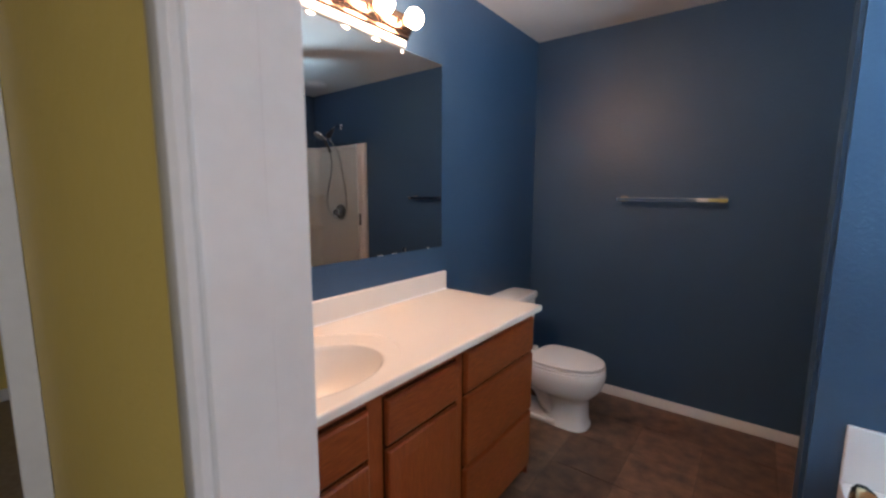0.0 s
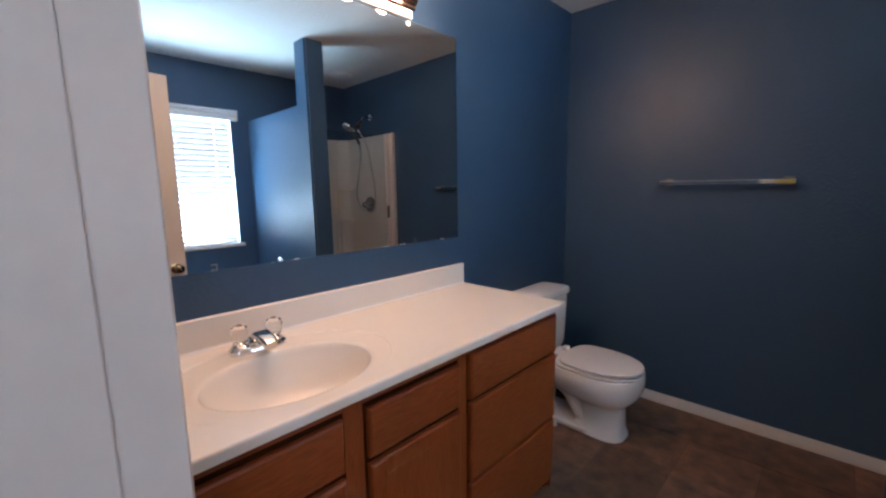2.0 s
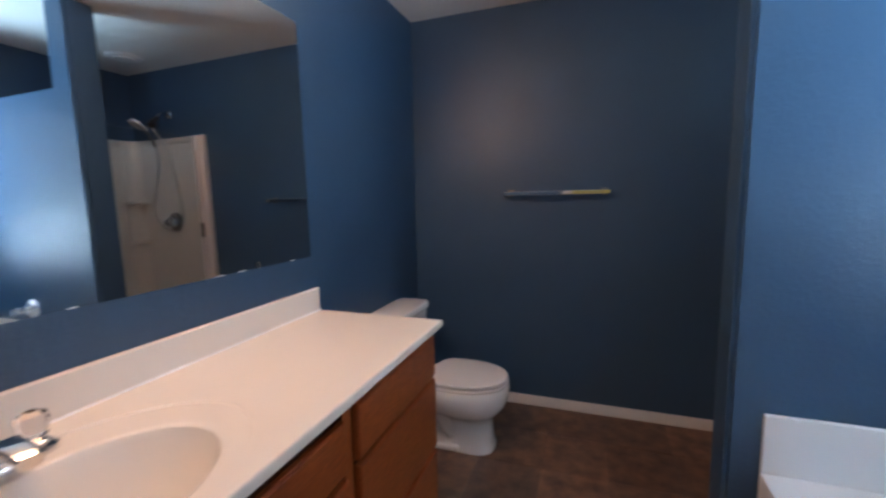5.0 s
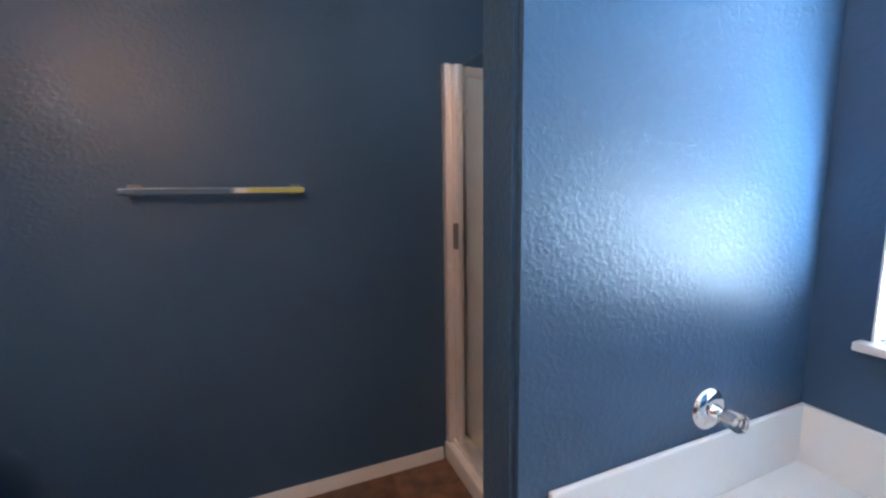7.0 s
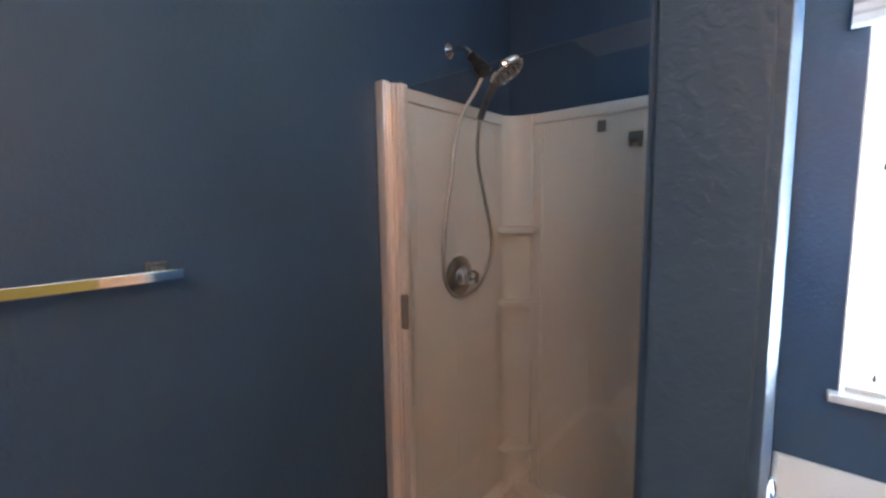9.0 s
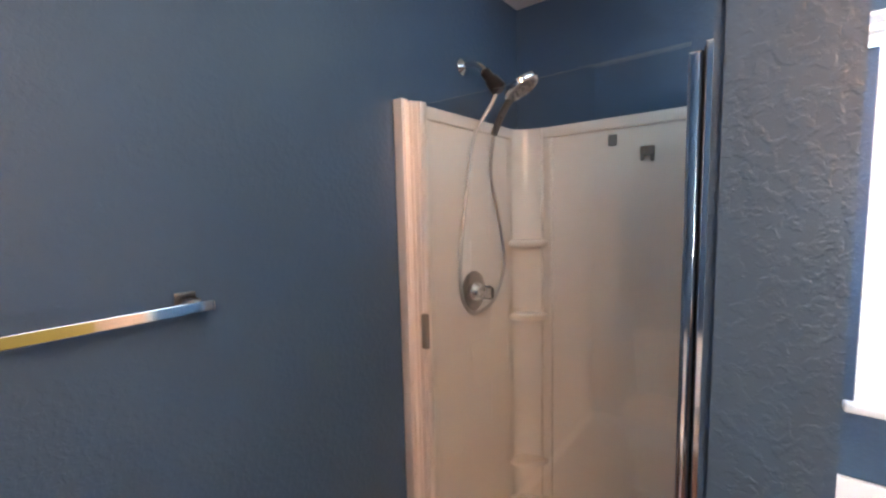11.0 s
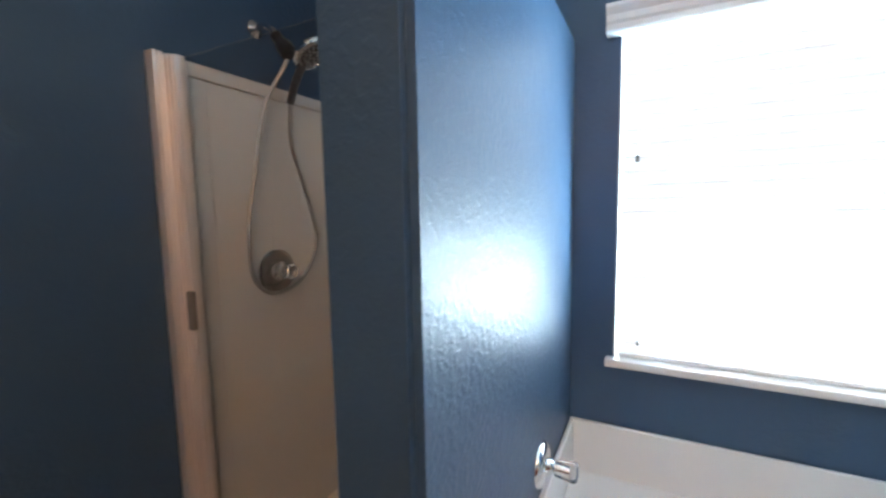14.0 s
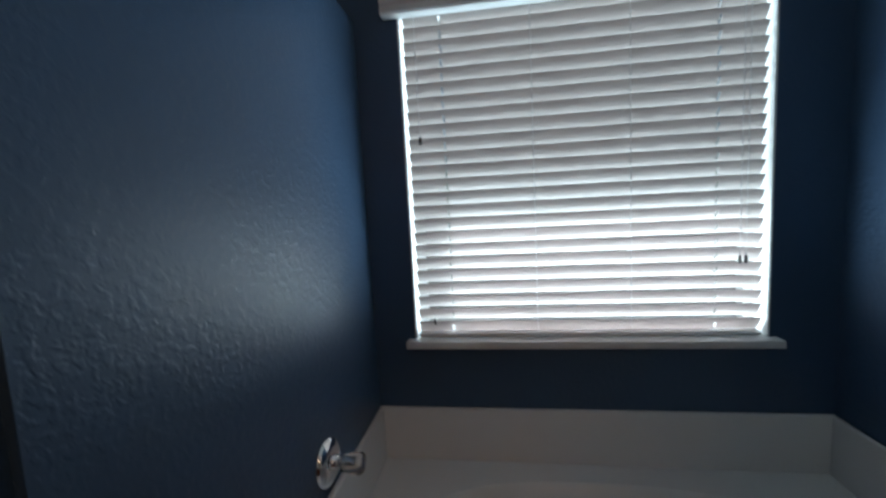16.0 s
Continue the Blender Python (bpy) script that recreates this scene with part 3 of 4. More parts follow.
for f, lift in ((1.375, 0.0), (1.385, 0.0), (1.393, 0.0032), (1.406, 0.0045), (1.419, 0.0032), (1.427, 0.0), (1.437, 0.0)):
    # a moulded bead round the back of the bowl that dies away to the front
    row = oval_row(f, TZ, 0.03)
    for p in row:
        p.z += lift * max(0.0, min(1.0, 0.75 - 1.1 * (p.x - SX) / 0.22))
    rows.append(row)
rows += [edge_row(0.012, TZ), edge_row(0.007, TZ), edge_row(0.0045, TZ - 0.0006), edge_row(0.002, TZ - 0.002), edge_row(0.0006, TZ - 0.0045), edge_row(0.0, TZ - 0.007), edge_row(0.0, CT + 0.001)]
bm = loft(bmesh.new(), rows, closed=False)
bmesh.ops.holes_fill(bm, edges=[e for e in bm.edges if e.is_boundary and e.verts[0].co.z < 0.78 and abs(e.verts[0].co.y - SY) < 0.05], sides=N)
bmesh.ops.recalc_face_normals(bm, faces=bm.faces[:])
if max(bm.faces, key=lambda f: f.calc_area()).normal.z < 0:
    bmesh.ops.reverse_faces(bm, faces=bm.faces[:])
part("slab", bm, MARBLE, top)
bm = boxed((0.002, 0.021, TY0, TY1 - 0.001, TZ - 0.004, 0.940), bevel=0.004, segments=3)
part("backsplash", bm, MARBLE, top)
part("caulk_line", tube(bmesh.new(), [(0.0225, TY0 + 0.002, TZ + 0.0008), (0.0225, 0.7, TZ + 0.0008), (0.0225, TY1 - 0.004, TZ + 0.0008)], 0.0035, 8), CORD, top, "white caulk line under the backsplash")
part("drain", turned(bmesh.new(), (SX - 0.035, SY, 0.7145), (0, 0, 1), [(0, 0.026), (0.004, 0.026), (0.005, 0.021), (0.0035, 0.019), (0.008, 0.018), (0.009, 0.004)]), NICKEL, top,
     "dark sink drain with stopper")

tap = thing("sink_faucet", (0.125, 0.365, TZ), "chrome sink faucet with clear acrylic handles", "faucet")
bm = bmesh.new()
loft(bm, [ring((0.128, 0.365, z), (1, 0, 0), (0, 1, 0), a, b, 32, 3.0) for z, a, b in
          ((TZ, 0.029, 0.082), (TZ + 0.012, 0.029, 0.082), (TZ + 0.019, 0.024, 0.076), (TZ + 0.020, 0.016, 0.060))])
part("base_plate", bm, CHROME, tap)
bm = bmesh.new()
rings = []
for k, (x, z, a, b) in enumerate(((0.110, 0.014, 0.022, 0.014), (0.122, 0.036, 0.027, 0.016), (0.146, 0.046, 0.025, 0.015), (0.180, 0.045, 0.021, 0.013),
                                   (0.208, 0.039, 0.019, 0.012), (0.221, 0.033, 0.015, 0.010))):
    lean = min(1, k / 3)
    up = Vector((math.sin(-0.2 + 0.0 * k) * 0.2 + (1 - lean) * 0.9, 0, lean + 0.1)).normalized()
    rings.append(ring((x, 0.365, TZ + z), (0, 1, 0), up, a * 1.12, b, 24, 3.4))
part("spout", loft(bm, rings), CHROME, tap)
for y in (0.315, 0.415):
    stem = part("handle_base", turned(bmesh.new(), (0.125, y, TZ + 0.014), (0, 0, 1), [(0, 0.024), (0.007, 0.024), (0.012, 0.018), (0.015, 0.010), (0.019, 0.006)], 20), CHROME, tap)
    bm = bmesh.new()
    loft(bm, [ring((0.125, y, TZ + 0.030 + z), (1, 0, 0), (0, 1, 0), r, r, 16, 2.6) for z, r in
              ((0, 0.013), (0.004, 0.019), (0.022, 0.021), (0.038, 0.023), (0.046, 0.021), (0.050, 0.012))])
    part("acrylic_handle", bm, ACRYLIC, tap, "clear faceted acrylic tap handle")
    part("handle_cap", turned(bmesh.new(), (0.125, y, TZ + 0.0805), (0, 0, 1), [(0, 0.008), (0.002, 0.008), (0.003, 0.005)], 16), BRASS, tap)

# mirror, clips and lamp bar
MZ0, MZ1, MY0, MY1 = 1.073, 1.978, 0.022, 1.386
mir = thing("wall_mirror", (0.004, 0.7, MZ0), "large frameless wall mirror with chipped lower edge", "mirror")
# the plate stands a little off the wall at its foot
part("glass_plate", prism(bmesh.new(), [(0.0052, MZ0), (0.0100, MZ0), (0.0062, MZ1), (0.0014, MZ1)], "y", MY0, MY1), MIRROR, mir)
part("edge_strip", prism(bmesh.new(), [(0.0050, MZ0), (0.0094, MZ0), (0.0056, MZ1), (0.0012, MZ1)], "y", MY1, MY1 + 0.0025), BRASS, mir)
for y in (0.55, 0.93, 1.02, 1.265):
    part("chip", boxed((0.0098, 0.0104, y, y + random.uniform(0.015, 0.035), MZ0, MZ0 + 0.003)), CORD, mir, "pale chipped mirror edge")
for y, z in ((1.10, MZ1), (0.30, MZ1), (1.10, MZ0), (0.30, MZ0)):
    d = -1 if z == MZ1 else 1
    part("mirror_clip", boxed((0.0064 if d < 0 else 0.0101, 0.0085 if d < 0 else 0.0125, y - 0.009, y + 0.009, min(z, z + d * 0.020), max(z, z + d * 0.020)), bevel=0.0015), ACRYLIC if d > 0 else CORD, mir, "small plastic mirror clip")

lamp = thing("vanity_light_bar", (0.02, 0.71, 2.03), "bronze vanity light bar with lit globe bulbs", "wall lamp")
LY0, LY1, LZ = 0.31, 1.125, 2.066
part("base_strip", boxed((0.001, 0.020, LY0 + 0.012, LY1 - 0.012, MZ1 + 0.003, LZ - 0.052), bevel=0.003), TRIM, lamp, "white strip under the lamp plate")
bm = bmesh.new()
prism(bm, [(0.001, LZ - 0.050), (0.022, LZ - 0.052), (0.029, LZ - 0.046), (0.029, LZ - 0.036), (0.038, LZ - 0.032), (0.045, LZ - 0.018), (0.045, LZ + 0.018),
           (0.038, LZ + 0.032), (0.029, LZ + 0.036), (0.029, LZ + 0.046), (0.022, LZ + 0.052), (0.001, LZ + 0.050)], "y", LY0, LY1)
bmesh.ops.bevel(bm, geom=[e for e in bm.edges if abs(e.verts[0].co.y - e.verts[1].co.y) < 1e-5], offset=0.004, segments=2, affect="EDGES")
part("back_plate", bm, BRONZE, lamp)
for i in range(5):
    y = LY0 + 0.064 + 0.172 * i
    part("socket", turned(bmesh.new(), (0.042, y, LZ), (1, 0, 0), [(0, 0.026), (0.006, 0.026), (0.010, 0.020), (0.028, 0.019), (0.030, 0.016)], 20), BRONZE, lamp)
    part("bulb", turned(bmesh.new(), (0.066, y, LZ), (1, 0, 0), [(0, 0.014), (0.008, 0.016), (0.018, 0.026), (0.030, 0.036), (0.045, 0.040), (0.060, 0.0375), (0.072, 0.029),
                        (0.080, 0.017), (0.084, 0.003)], 24), BULB, lamp, "lit warm white globe bulb")

# ---- toilet ----
wc = thing("toilet", (0.4, 2.0, 0), "white two-piece toilet with closed lid", "toilet")
TYC = 1.985
bm = bmesh.new()
X, Y = (1, 0, 0), (0, 1, 0)
loft(bm, [ring((cx, TYC, z), X, Y, a, b, 40, p) for cx, z, a, b, p in (
    (0.500, 0.000, 0.138, 0.104, 3.0), (0.500, 0.014, 0.137, 0.103, 3.0), (0.502, 0.030, 0.128, 0.096, 2.9), (0.504, 0.060, 0.122, 0.092, 2.8),
    (0.506, 0.110, 0.118, 0.090, 2.7), (0.506, 0.150, 0.118, 0.090, 2.6), (0.500, 0.172, 0.130, 0.098, 2.5), (0.484, 0.190, 0.162, 0.122, 2.4),
    (0.466, 0.212, 0.202, 0.149, 2.3), (0.454, 0.240, 0.236, 0.168, 2.2), (0.446, 0.275, 0.258, 0.179, 2.2), (0.442, 0.310, 0.268, 0.184, 2.2),
    (0.440, 0.342, 0.270, 0.184, 2.2), (0.440, 0.353, 0.264, 0.179, 2.2))])
part("bowl", bm, PORCELAIN, wc)
bm = boxed((0.135, 0.47, TYC - 0.112, TYC + 0.112, 0.0, 0.034), bevel=0.012, segments=3)
part("foot", bm, PORCELAIN, wc)
# trapway bulges on the sides of the pedestal
for s in (-1, 1):
    bm = bmesh.new()
    tube(bm, [(0.15, TYC + s * 0.050, 0.03), (0.17, TYC + s * 0.055, 0.15), (0.24, TYC + s * 0.060, 0.235), (0.34, TYC + s * 0.055, 0.20), (0.40, TYC + s * 0.046, 0.11), (0.46, TYC + s * 0.036, 0.05)], 0.046, 14)
    part("trapway", bm, PORCELAIN, wc)
    part("bolt_cap", turned(bmesh.new(), (0.30, TYC + s * 0.132, 0.0), (0, 0, 1), [(0, 0.016), (0.012, 0.015), (0.020, 0.010), (0.023, 0.003)], 16), PORCELAIN, wc)
part("rear_deck", boxed((0.06, 0.27, TYC - 0.13, TYC + 0.13, 0.28, 0.3595), bevel=0.02, segments=3), PORCELAIN, wc)
for name, z0, z1, grow in (("seat", 0.3575, 0.3695, -0.004), ("seat_lid", 0.3770, 0.3920, -0.024)):
    bm = bmesh.new()
    shape = []
    for k in range(40):
        a = 2 * math.pi * k / 40
        ca, sa = math.cos(a), math.sin(a)
        x = 0.452 + (0.258 if ca > 0 else 0.185 if name == "seat" else 0.160) * math.copysign(abs(ca) ** (0.95 if ca > 0 else 0.38), ca)
        y = 0.178 * math.copysign(abs(sa) ** (0.9 if ca > 0 else 0.8), sa) * (1 - 0.10 * max(0, -ca))
        shape.append((x, y))
    rows = []
    for z, f in ((z0, 0.985), (z0 + 0.004, 1.0), (z1 - 0.006, 1.0), (z1 - 0.001, 0.985), (z1, 0.94)):
        rows.append([Vector((0.452 + (x - 0.452) * (f + grow), TYC + y * (f + grow), z)) for x, y in shape])
    part(name, loft(bm, rows), SEAT, wc)
for s in (-1, 1):
    part("seat_hinge", boxed((0.235, 0.268, TYC + s * 0.075 - 0.022, TYC + s * 0.075 + 0.022, 0.358, 0.384), bevel=0.006), SEAT, wc)
bm = bmesh.new()
loft(bm, [ring((0.112, TYC, z), X, Y, a, b, 40, 7) for z, a, b in ((0.358, 0.080, 0.175), (0.385, 0.086, 0.186), (0.560, 0.090, 0.196), (0.678, 0.092, 0.200))])
part("tank", bm, PORCELAIN, wc)
bm = bmesh.new()
loft(bm, [ring((0.114, TYC, z), X, Y, a, b, 40, 7) for z, a, b in ((0.676, 0.096, 0.205), (0.682, 0.101, 0.211), (0.704, 0.101, 0.211), (0.714, 0.095, 0.205), (0.716, 0.085, 0.195))])
part("tank_lid", bm, PORCELAIN, wc)
lever = part("flush_lever", turned(bmesh.new(), (0.203, TYC - 0.12, 0.640), (1, 0, 0), [(0, 0.014), (0.006, 0.013), (0.014, 0.008), (0.018, 0.006)], 14), CHROME, wc)
part("lever_arm", boxed((0.217, 0.225, TYC - 0.128, TYC - 0.055, 0.630, 0.646), bevel=0.003), CHROME, lever)

# ---- towel bar ----
bar = thing("towel_bar", (0.89, D, 1.318), "square chrome towel bar on the blue wall", "towel bar")
part("rail", boxed((0.597, 1.180, D - 0.074, D - 0.056, 1.307, 1.328), bevel=0.0012), CHROME, bar)
for x in (0.628, 1.150):
    bm = bmesh.new()
    box(bm, x - 0.020, x + 0.020, D - 0.008, D - 0.001, 1.300, 1.340, bevel=0.003)
    box(bm, x - 0.012, x + 0.012, D - 0.058, D - 0.007, 1.309, 1.331, bevel=0.004)
    part("bracket", bm, NICKEL, bar, "dark nickel wall bracket")

# ---- shower ----
SX0, SX1, SY0, SY1, STOP = 1.782, W - 0.004, PART1 + 0.006, 2.496, 1.844
pan = thing("shower_pan", (2.2, 2.06, 0), "white moulded shower pan with raised curb", "shower pan")
part("tray", boxed((SX0 + 0.10, SX1, SY0, SY1, 0.0, 0.045), bevel=0.004), FIBREGLASS, pan)
part("curb", boxed((SX0 - 0.012, SX0 + 0.11, SY0, SY1, 0.0, 0.095), bevel=0.012, segments=4), FIBREGLASS, pan)
part("rim", boxed((SX0 + 0.11, SX1, SY1 - 0.055, SY1, 0.045, 0.110), (SX1 - 0.055, SX1, SY0, SY1 - 0.055, 0.045, 0.110),
                  (SX0 + 0.11, SX1 - 0.055, SY0, SY0 + 0.055, 0.045, 0.110), bevel=0.010, segments=3), FIBREGLASS, pan)
part("drain", turned(bmesh.new(), (2.24, 2.06, 0.045), (0, 0, 1), [(0, 0.05), (0.002, 0.05), (0.003, 0.044), (0.003, 0.01)]), CHROME, pan)

stall = thing("shower_surround", (2.2, 2.06, 0.11), "glossy white fibreglass shower surround with corner shelves", "shower surround")


def panel(spans, thick, across):
    """A wall panel with a raised border and shallow moulded tile courses. across: which way the panel runs."""
    (a0, a1), (z0, z1), wall, side = spans
    bm = bmesh.new()

    def block(a, b, e, f, t0, t1, bevel):
        t0, t1 = sorted((wall + side * t0, wall + side * t1))
        if across == "x":
            box(bm, a, b, t0, t1, e, f, bevel=bevel)
        else:
            box(bm, t0, t1, a, b, e, f, bevel=bevel)
    block(a0, a1, z0, z1, 0, thick * 0.565, 0)
    block(a0, a1, z1 - 0.045, z1, 0, thick, 0.006)
    block(a0, a0 + 0.05, z0, z1 - 0.045, 0, thick * 0.85, 0.004)
    block(a1 - 0.05, a1, z0, z1 - 0.045, 0, thick * 0.85, 0.004)
    step = (z1 - 0.045 - z0 - 0.02) / 8
    for k in range(8):
        cuts = [a0 + 0.060] + [a0 + (0.28 if k % 2 else 0.42) + 0.28 * j for j in range(3) if a0 + (0.28 if k % 2 else 0.42) + 0.28 * j < a1 - 0.12] + [a1 - 0.060]
        for c0, c1 in zip(cuts, cuts[1:]):
            block(c0 + 0.0022, c1 - 0.0022, z0 + 0.012 + k * step, z0 + 0.012 + (k + 1) * step - 0.0034, 0, thick * 0.60, 0)
    return bm


part("back_panel", panel(((SX0 + 0.10, SX1), (0.110, STOP), SY1, -1), 0.030, "x"), FIBREGLASS, stall)
part("side_panel", panel(((SY0, SY1 - 0.03), (0.110, STOP), SX1, -1), 0.030, "y"), FIBREGLASS, stall)
part("partition_panel", panel(((SX0 + 0.10, SX1 - 0.03), (0.110, STOP), SY0, 1), 0.026, "x"), FIBREGLASS, stall)
# corner column with three moulded shelves
bm = bmesh.new()
cx, cy = SX1 - 0.028, SY1 - 0.028
out = [(cx, cy), (cx - 0.088, cy)]
for k in range(9):
    a = math.pi / 2 * k / 8
    out.append((cx - 0.088 + 0.076 * math.sin(a), cy - 0.106 * (1 - math.cos(a))))
out.append((cx, cy - 0.112))
prism(bm, out, "z", 0.11, STOP - 0.002)
part("corner_column", bm, FIBREGLASS, stall)
part("panel_rib", tube(bmesh.new(), [(cx + 0.002, cy - 0.150, 0.112), (cx + 0.002, cy - 0.150, 1.0), (cx + 0.002, cy - 0.150, STOP - 0.047)], 0.008, 12), FIBREGLASS, stall)
for z in (1.352, 1.016, 0.315):
    bm = bmesh.new()
    arc = [(cx, cy)]
    for k in range(13):
        a = math.pi / 2 * k / 12
        arc.append((cx - 0.114 * math.cos(a), cy - 0.136 * math.sin(a)))
    prism(bm, arc, "z", z - 0.030, z)
    bmesh.ops.bevel(bm, geom=[e for e in bm.edges if abs(e.verts[0].co.z - e.verts[1].co.z) < 1e-5], offset=0.006, segments=3, affect="EDGES")
    part("corner_shelf", bm, FIBREGLASS, stall)

enc = thing("shower_door", (SX0 + 0.04, 2.06, 0.095), "framed glass shower door with bright metal jambs", "shower door")
GX = SX0 + 0.045
bm = boxed((SX0 - 0.002, SX0 + 0.030, D - 0.040, D - 0.001, 0.095, STOP + 0.002), bevel=0.004)
box(bm, SX0 + 0.030, SX0 + 0.062, D - 0.052, D - 0.001, 0.095, STOP - 0.002, bevel=0.005)
for x, y in ((SX0 + 0.004, D - 0.044), (SX0 + 0.018, D - 0.044), (SX0 + 0.036, D - 0.056), (SX0 + 0.050, D - 0.056)):
    box(bm, x, x + 0.006, y, y + 0.005, 0.097, STOP - 0.004, bevel=0.002)
part("wall_jamb", bm, ALUMINIUM, enc)
bm = boxed((GX - 0.016, GX + 0.016, D - 0.088, D - 0.054, 0.108, STOP - 0.010), bevel=0.005)
box(bm, GX - 0.019, GX - 0.015, D - 0.078, D - 0.066, 0.108, STOP - 0.010, bevel=0.001)
part("hinge_stile", bm, ALUMINIUM, enc)
bm = boxed((GX - 0.020, GX + 0.018, SY0 - 0.002, SY0 + 0.037, 0.095, STOP - 0.030), bevel=0.003)
box(bm, GX - 0.025, GX - 0.018, SY0 - 0.002, SY0 + 0.009, 0.095, STOP - 0.030, bevel=0.002)
part("strike_jamb", bm, POLISHED, enc)
part("strike_stile", boxed((GX - 0.018, GX + 0.014, SY0 + 0.041, SY0 + 0.067, 0.108, STOP - 0.046), bevel=0.003), POLISHED, enc)
part("door_seal", boxed((GX - 0.006, GX + 0.008, SY0 + 0.037, SY0 + 0.041, 0.100, STOP - 0.036)), RUBBER, enc)
part("sill_track", boxed((GX - 0.024, GX + 0.020, SY0, D - 0.04, 0.095, 0.112), bevel=0.003), ALUMINIUM, enc)
pane = part("door_glass", boxed((GX - 0.003, GX + 0.003, SY0 + 0.064, D - 0.086, 0.112, STOP - 0.022)), SHOWER_GLASS, enc)
pane.visible_shadow = False
part("door_handle", boxed((GX - 0.034, GX - 0.016, D - 0.104, D - 0.080, 1.050, 1.165), bevel=0.005), PULL, enc, "grey door pull")

valve = thing("shower_valve", (2.170, SY1 - 0.03, 1.168), "round brushed shower valve with lever knob", "shower valve")
part("escutcheon", turned(bmesh.new(), (2.170, SY1 - 0.022, 1.168), (0, -1, 0), [(0, 0.082), (0.004, 0.082), (0.010, 0.074), (0.014, 0.058), (0.016, 0.045)], 32), SATIN, valve)
part("hub", turned(bmesh.new(), (2.170, SY1 - 0.037, 1.168), (0, -1, 0), [(0, 0.040), (0.012, 0.036), (0.020, 0.028), (0.032, 0.026)], 24), CHROME, valve)
part("knob", turned(bmesh.new(), (2.170, SY1 - 0.068, 1.168), (0.25, -1, 0.05), [(0, 0.020), (0.006, 0.026), (0.030, 0.028), (0.040, 0.022), (0.044, 0.006)], 8), ACRYLIC, valve, "clear acrylic valve knob")

head = thing("hand_shower", (2.158, D, 2.036), "dark chrome hand shower on a wall arm with hose", "shower head")
part("flange", turned(bmesh.new(), (2.156, D - 0.001, 2.034), (0, -1, 0), [(0, 0.030), (0.004, 0.030), (0.012, 0.020), (0.020, 0.011)], 24), CHROME, head)
part("arm", tube(bmesh.new(), [(2.156, D - 0.008, 2.034), (2.155, D - 0.05, 2.036), (2.152, D - 0.090, 2.016), (2.150, D - 0.118, 1.984)], 0.0105, 12), CHROME, head)
part("arm_collar", turned(bmesh.new(), (2.151, D - 0.100, 2.003), (0.02, -0.60, -0.80), [(0, 0.0125), (0.003, 0.0145), (0.010, 0.0145), (0.013, 0.012)], 18), CHROME, head)
part("diverter", turned(bmesh.new(), (2.150, D - 0.108, 1.994), (0.06, -0.62, -0.78), [(0, 0.014), (0.004, 0.019), (0.040, 0.020), (0.050, 0.027), (0.090, 0.029), (0.100, 0.018)], 18), BLACK_CHROME, head, "black chrome diverter body")
face_way = Vector((0.12, -0.52, -0.84)).normalized()
centre = Vector((2.184, D - 0.242, 1.916))
part("handle", tube(bmesh.new(), [(2.190, D - 0.120, 1.772), (2.184, D - 0.145, 1.815), (2.178, D - 0.180, 1.862), centre - face_way * 0.020], 0.0135, 12), NICKEL, head)
disc = part("spray_disc", turned(bmesh.new(), centre - face_way * 0.028, face_way, [(0, 0.012), (0.006, 0.044), (0.013, 0.064), (0.026, 0.070), (0.033, 0.068), (0.035, 0.062), (0.030, 0.060)], 32), CHROME, head)
part("spray_face", turned(bmesh.new(), centre - face_way * 0.002, face_way, [(0, 0.0605), (0.003, 0.059), (0.0045, 0.040), (0.005, 0.004)], 32), BLACK_CHROME, disc, "dark spray face")
a = face_way.orthogonal().normalized()
b = face_way.cross(a)
bm = bmesh.new()
for rad, n in ((0.016, 6), (0.034, 12), (0.051, 18)):
    for k in range(n):
        p = centre + face_way * 0.001 + (a * math.cos(2 * math.pi * k / n) + b * math.sin(2 * math.pi * k / n)) * rad
        turned(bm, p, face_way, [(0, 0.0052), (0.005, 0.0045), (0.008, 0.003)], 8)
part("nozzles", bm, NOZZLE, disc, "grey rubber nozzles")
hose = [(2.156, D - 0.160, 1.930), (2.150, D - 0.140, 1.880), (2.107, D - 0.085, 1.751), (2.064, D - 0.078, 1.547), (2.026, D - 0.078, 1.367), (2.018, D - 0.078, 1.206), (2.056, D - 0.078, 1.127),
        (2.125, D - 0.078, 1.098), (2.240, D - 0.080, 1.128), (2.318, D - 0.080, 1.233), (2.322, D - 0.080, 1.327), (2.271, D - 0.082, 1.488), (2.215, D - 0.088, 1.638), (2.190, D - 0.120, 1.775)]
part("hose", tube(bmesh.new(), hose, 0.0072, 10), HOSE, head, "flexible ribbed metal shower hose")
pad = whole("adhesive_hook_pad", boxed((SX1 - 0.030, SX1 - 0.0255, 2.042, 2.076, 1.732, 1.776), bevel=0.003), GREY_PAD, "grey adhesive hook pad stuck on the shower wall", "hook", "hook pads")
bm = boxed((SX1 - 0.030, SX1 - 0.0255, 1.905, 1.957, 1.682, 1.719), bevel=0.004)
box(bm, SX1 - 0.034, SX1 - 0.0257, 1.905, 1.919, 1.660, 1.690, bevel=0.003)
box(bm, SX1 - 0.034, SX1 - 0.0257, 1.941, 1.955, 1.664, 1.690, bevel=0.003)
whole("adhesive_hook_pad", bm, GREY_PAD, "grey torn adhesive pad with two hook tabs", "hook", "hook pads")
vent = thing("ceiling_vent", (2.15, 2.19, H), "round white ceiling vent over the shower", "vent")
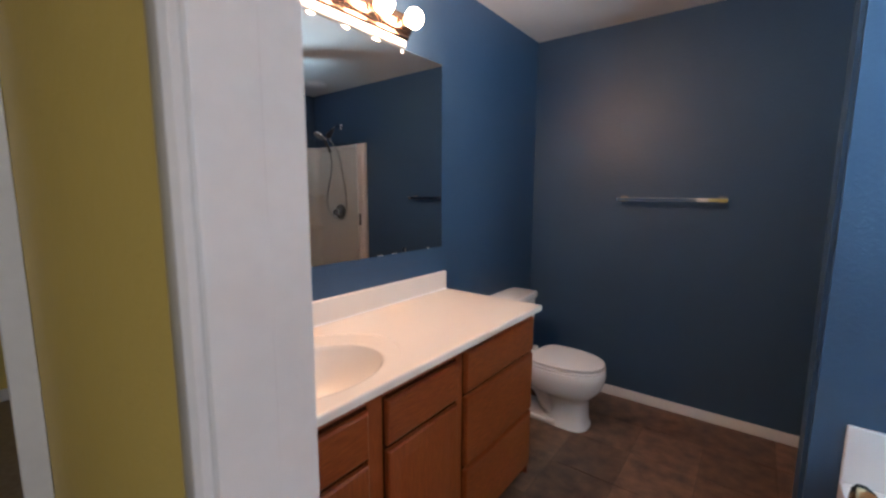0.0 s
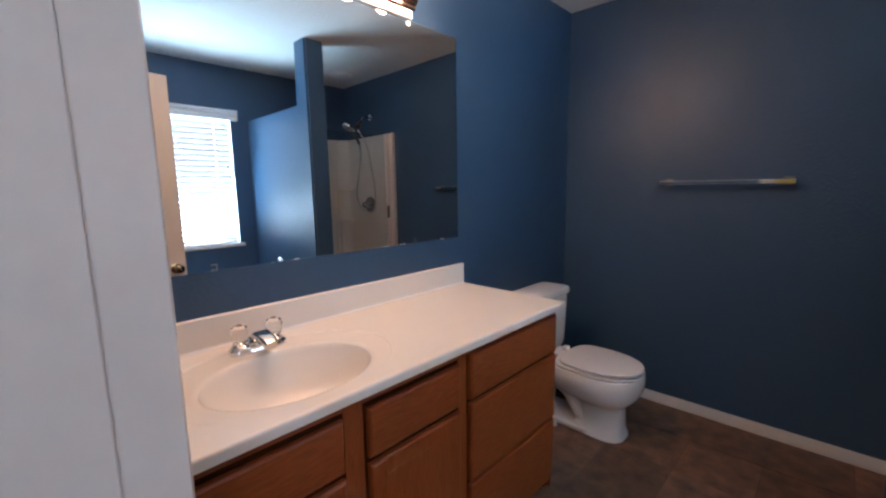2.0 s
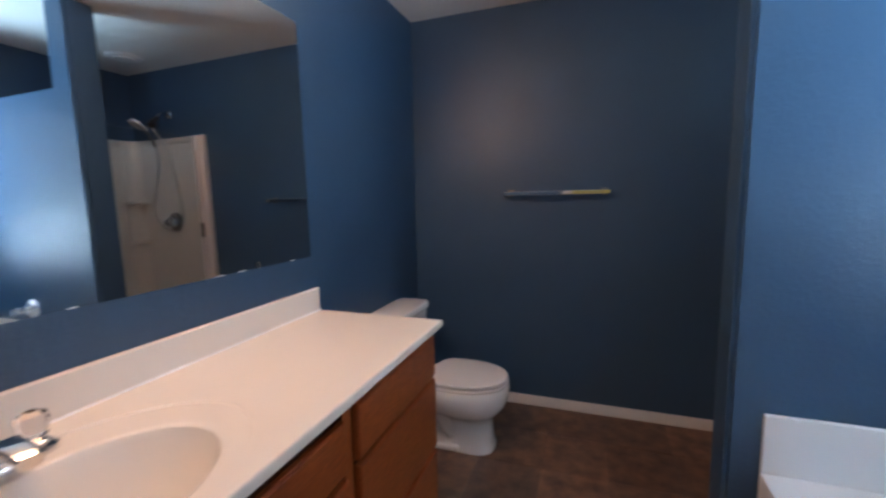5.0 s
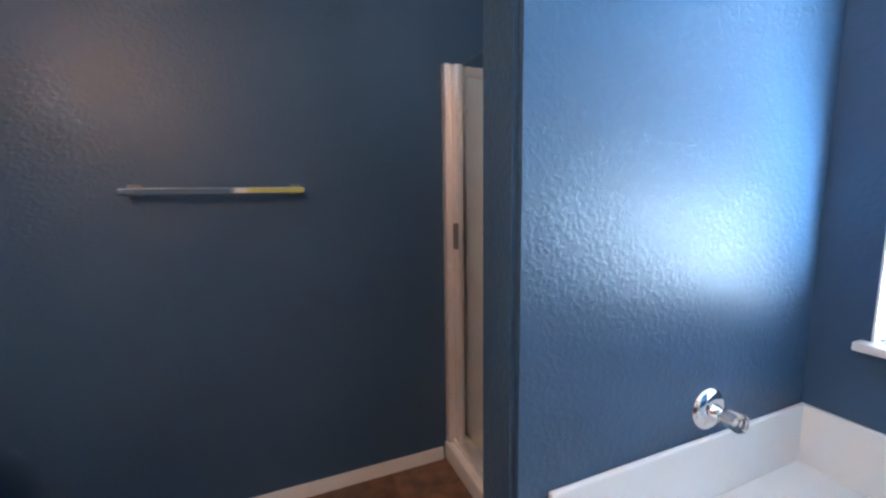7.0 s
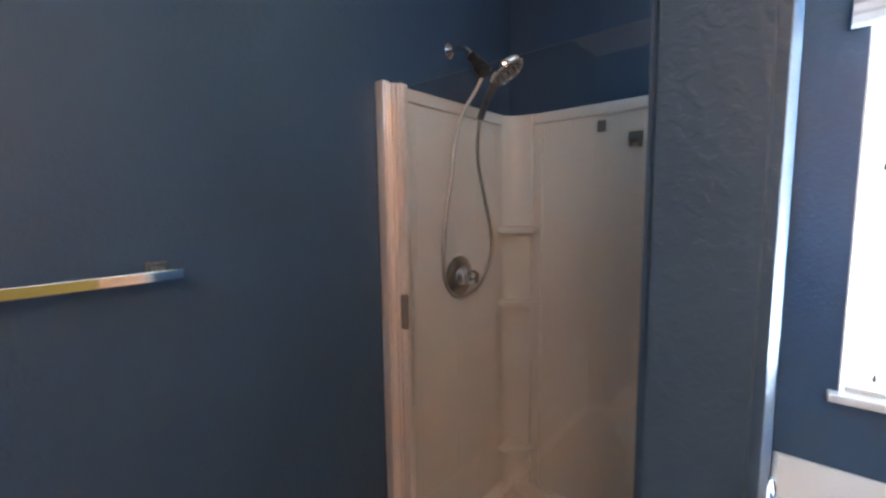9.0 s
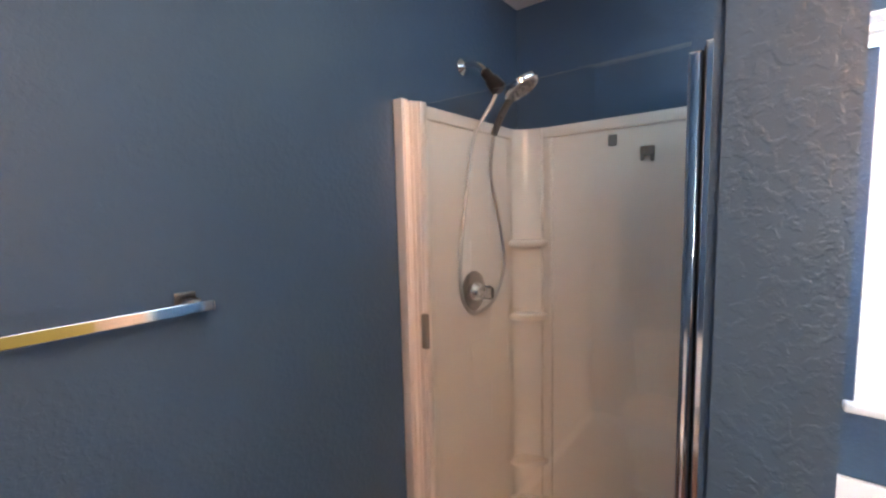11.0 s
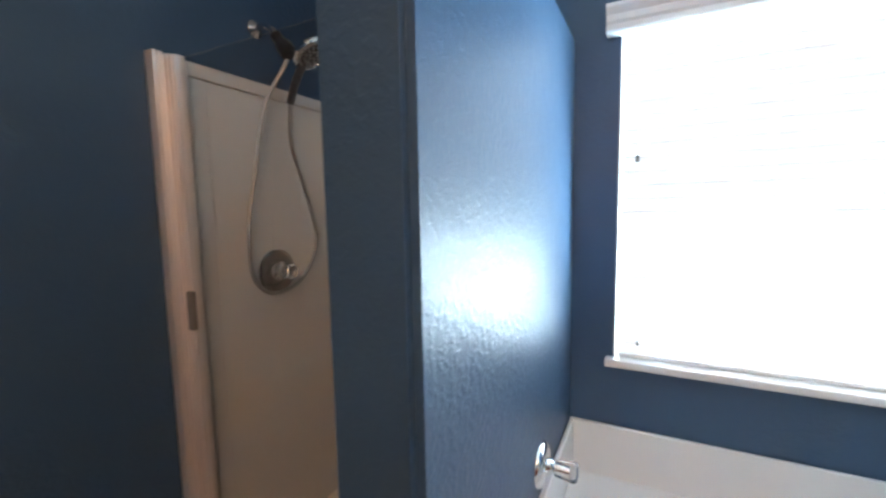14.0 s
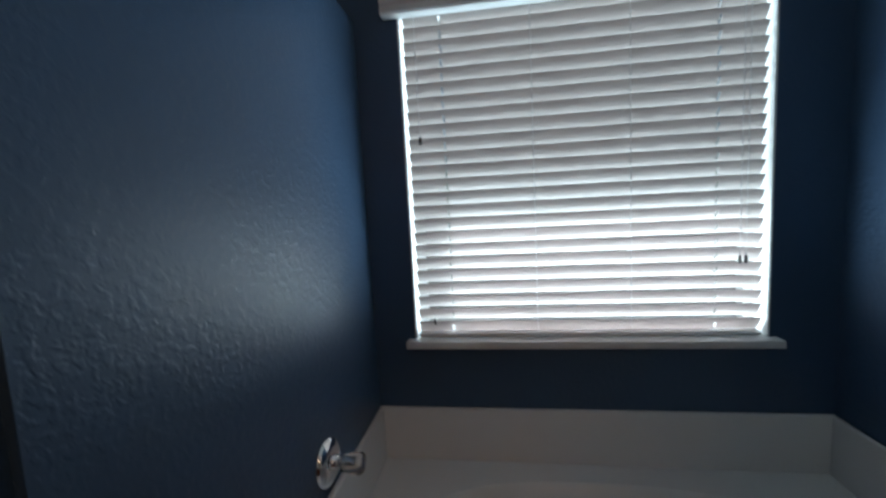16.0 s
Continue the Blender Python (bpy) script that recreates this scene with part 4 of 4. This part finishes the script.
part("frame", turned(bmesh.new(), (2.15, 2.19, H - 0.001), (0, 0, -1), [(0, 0.115), (0.006, 0.115), (0.014, 0.100), (0.014, 0.085), (0.006, 0.080)], 36), TRIM, vent)
part("cover", turned(bmesh.new(), (2.15, 2.19, H - 0.007), (0, 0, -1), [(0, 0.072), (0.012, 0.070), (0.017, 0.055), (0.019, 0.01)], 36), TRIM, vent)

# ---- bathtub ----
UX0, UX1, UY0, UY1, DECK, LIP = 1.600, W - 0.002, 0.004, PART0 - 0.002, 0.425, 0.618
tub = thing("bathtub", (2.1, 0.74, 0), "white built-in bathtub with raised splash rim", "bathtub")
MX, MY, AX, AY = 2.10, 0.74, 0.375, 0.60
bm = bmesh.new()
n = 64
edge = []
for k in range(n):
    a = 2 * math.pi * k / n
    ca, sa = math.cos(a), math.sin(a)
    f = min(1 / max(abs(ca), 1e-6) * (UX1 - UX0) / 2, 1 / max(abs(sa), 1e-6) * (UY1 - UY0) / 2)
    edge.append(Vector(((UX0 + UX1) / 2 + ca * f, (UY0 + UY1) / 2 + sa * f, DECK)))


def oval(ra, rb, z, p=2.6):
    return ring((MX, MY, z), (1, 0, 0), (0, 1, 0), ra, rb, n, p)


rows = [edge, oval(AX + 0.012, AY + 0.012, DECK), oval(AX, AY, DECK - 0.010), oval(AX - 0.02, AY - 0.025, DECK - 0.08),
        oval(AX - 0.06, AY - 0.09, 0.14), oval(AX - 0.10, AY - 0.14, 0.09), oval(AX - 0.20, AY - 0.30, 0.08)]
loft(bm, rows, closed=False)
bm.verts.ensure_lookup_table()
bm.faces.new(bm.verts[-n:])
bmesh.ops.recalc_face_normals(bm, faces=bm.faces[:])
part("basin", bm, ACRYLIC_TUB, tub)
part("apron", boxed((UX0, UX0 + 0.03, UY0, UY1, 0.0, DECK - 0.001), bevel=0.006), ACRYLIC_TUB, tub)
for span in ((UX0, UX1 - 0.016, UY1 - 0.016, UY1, DECK - 0.002, LIP), (UX1 - 0.016, UX1, UY0, UY1, DECK - 0.002, LIP), (UX0 + 0.02, UX1 - 0.016, UY0, UY0 + 0.016, DECK - 0.002, LIP)):
    part("splash_rim", boxed(span, bevel=0.005, segments=3), ACRYLIC_TUB, tub)
part("overflow", turned(bmesh.new(), (MX, MY + AY - 0.035, 0.33), (0, -1, 0.2), [(0, 0.036), (0.006, 0.034), (0.010, 0.020)], 24), CHROME, tub)
tv = thing("tub_valve", (2.135, PART0, 0.705), "chrome tub valve with clear acrylic knob", "tub valve")
part("escutcheon", turned(bmesh.new(), (2.135, PART0 - 0.0005, 0.700), (0, -1, 0), [(0, 0.062), (0.004, 0.062), (0.012, 0.057), (0.020, 0.042), (0.022, 0.028)], 32), CHROME, tv)
part("stem", turned(bmesh.new(), (2.135, PART0 - 0.020, 0.700), (0, -1, 0), [(0, 0.022), (0.012, 0.019), (0.018, 0.013), (0.060, 0.010)], 20), CHROME, tv)
bm = bmesh.new()
loft(bm, [ring((2.135, PART0 - 0.040 - d, 0.700), (1, 0, 0), (0, 0, 1), r, r, 12, 2.4) for d, r in ((0, 0.014), (0.004, 0.020), (0.030, 0.023), (0.050, 0.026), (0.058, 0.022), (0.061, 0.010))])
part("acrylic_knob", bm, ACRYLIC, tv, "clear faceted acrylic knob")

# ---- floor tiles ----
SIZE, GAP, OX, OY = 0.305, 0.0035, 0.274, 0.055
tiles = {}
y = OY - SIZE
while y < D:
    x = OX - SIZE
    while x < W:
        x0, x1, y0, y1 = max(x + GAP / 2, 0.0), min(x + SIZE - GAP / 2, W), max(y + GAP / 2, -0.11), min(y + SIZE - GAP / 2, D)
        if x1 - x0 > 0.01 and y1 - y0 > 0.01:
            key = (round(x1 - x0, 3), round(y1 - y0, 3))
            if key not in tiles:
                tiles[key] = to_mesh("tile", boxed((0, x1 - x0, 0, y1 - y0, -0.0029, 0.0), bevel=0.0008, segments=1), TILE)
            ob = new("tile", tiles[key])
            ob.parent, ob.location = floor, (x0, y0, 0.0)
        x += SIZE
    y += SIZE
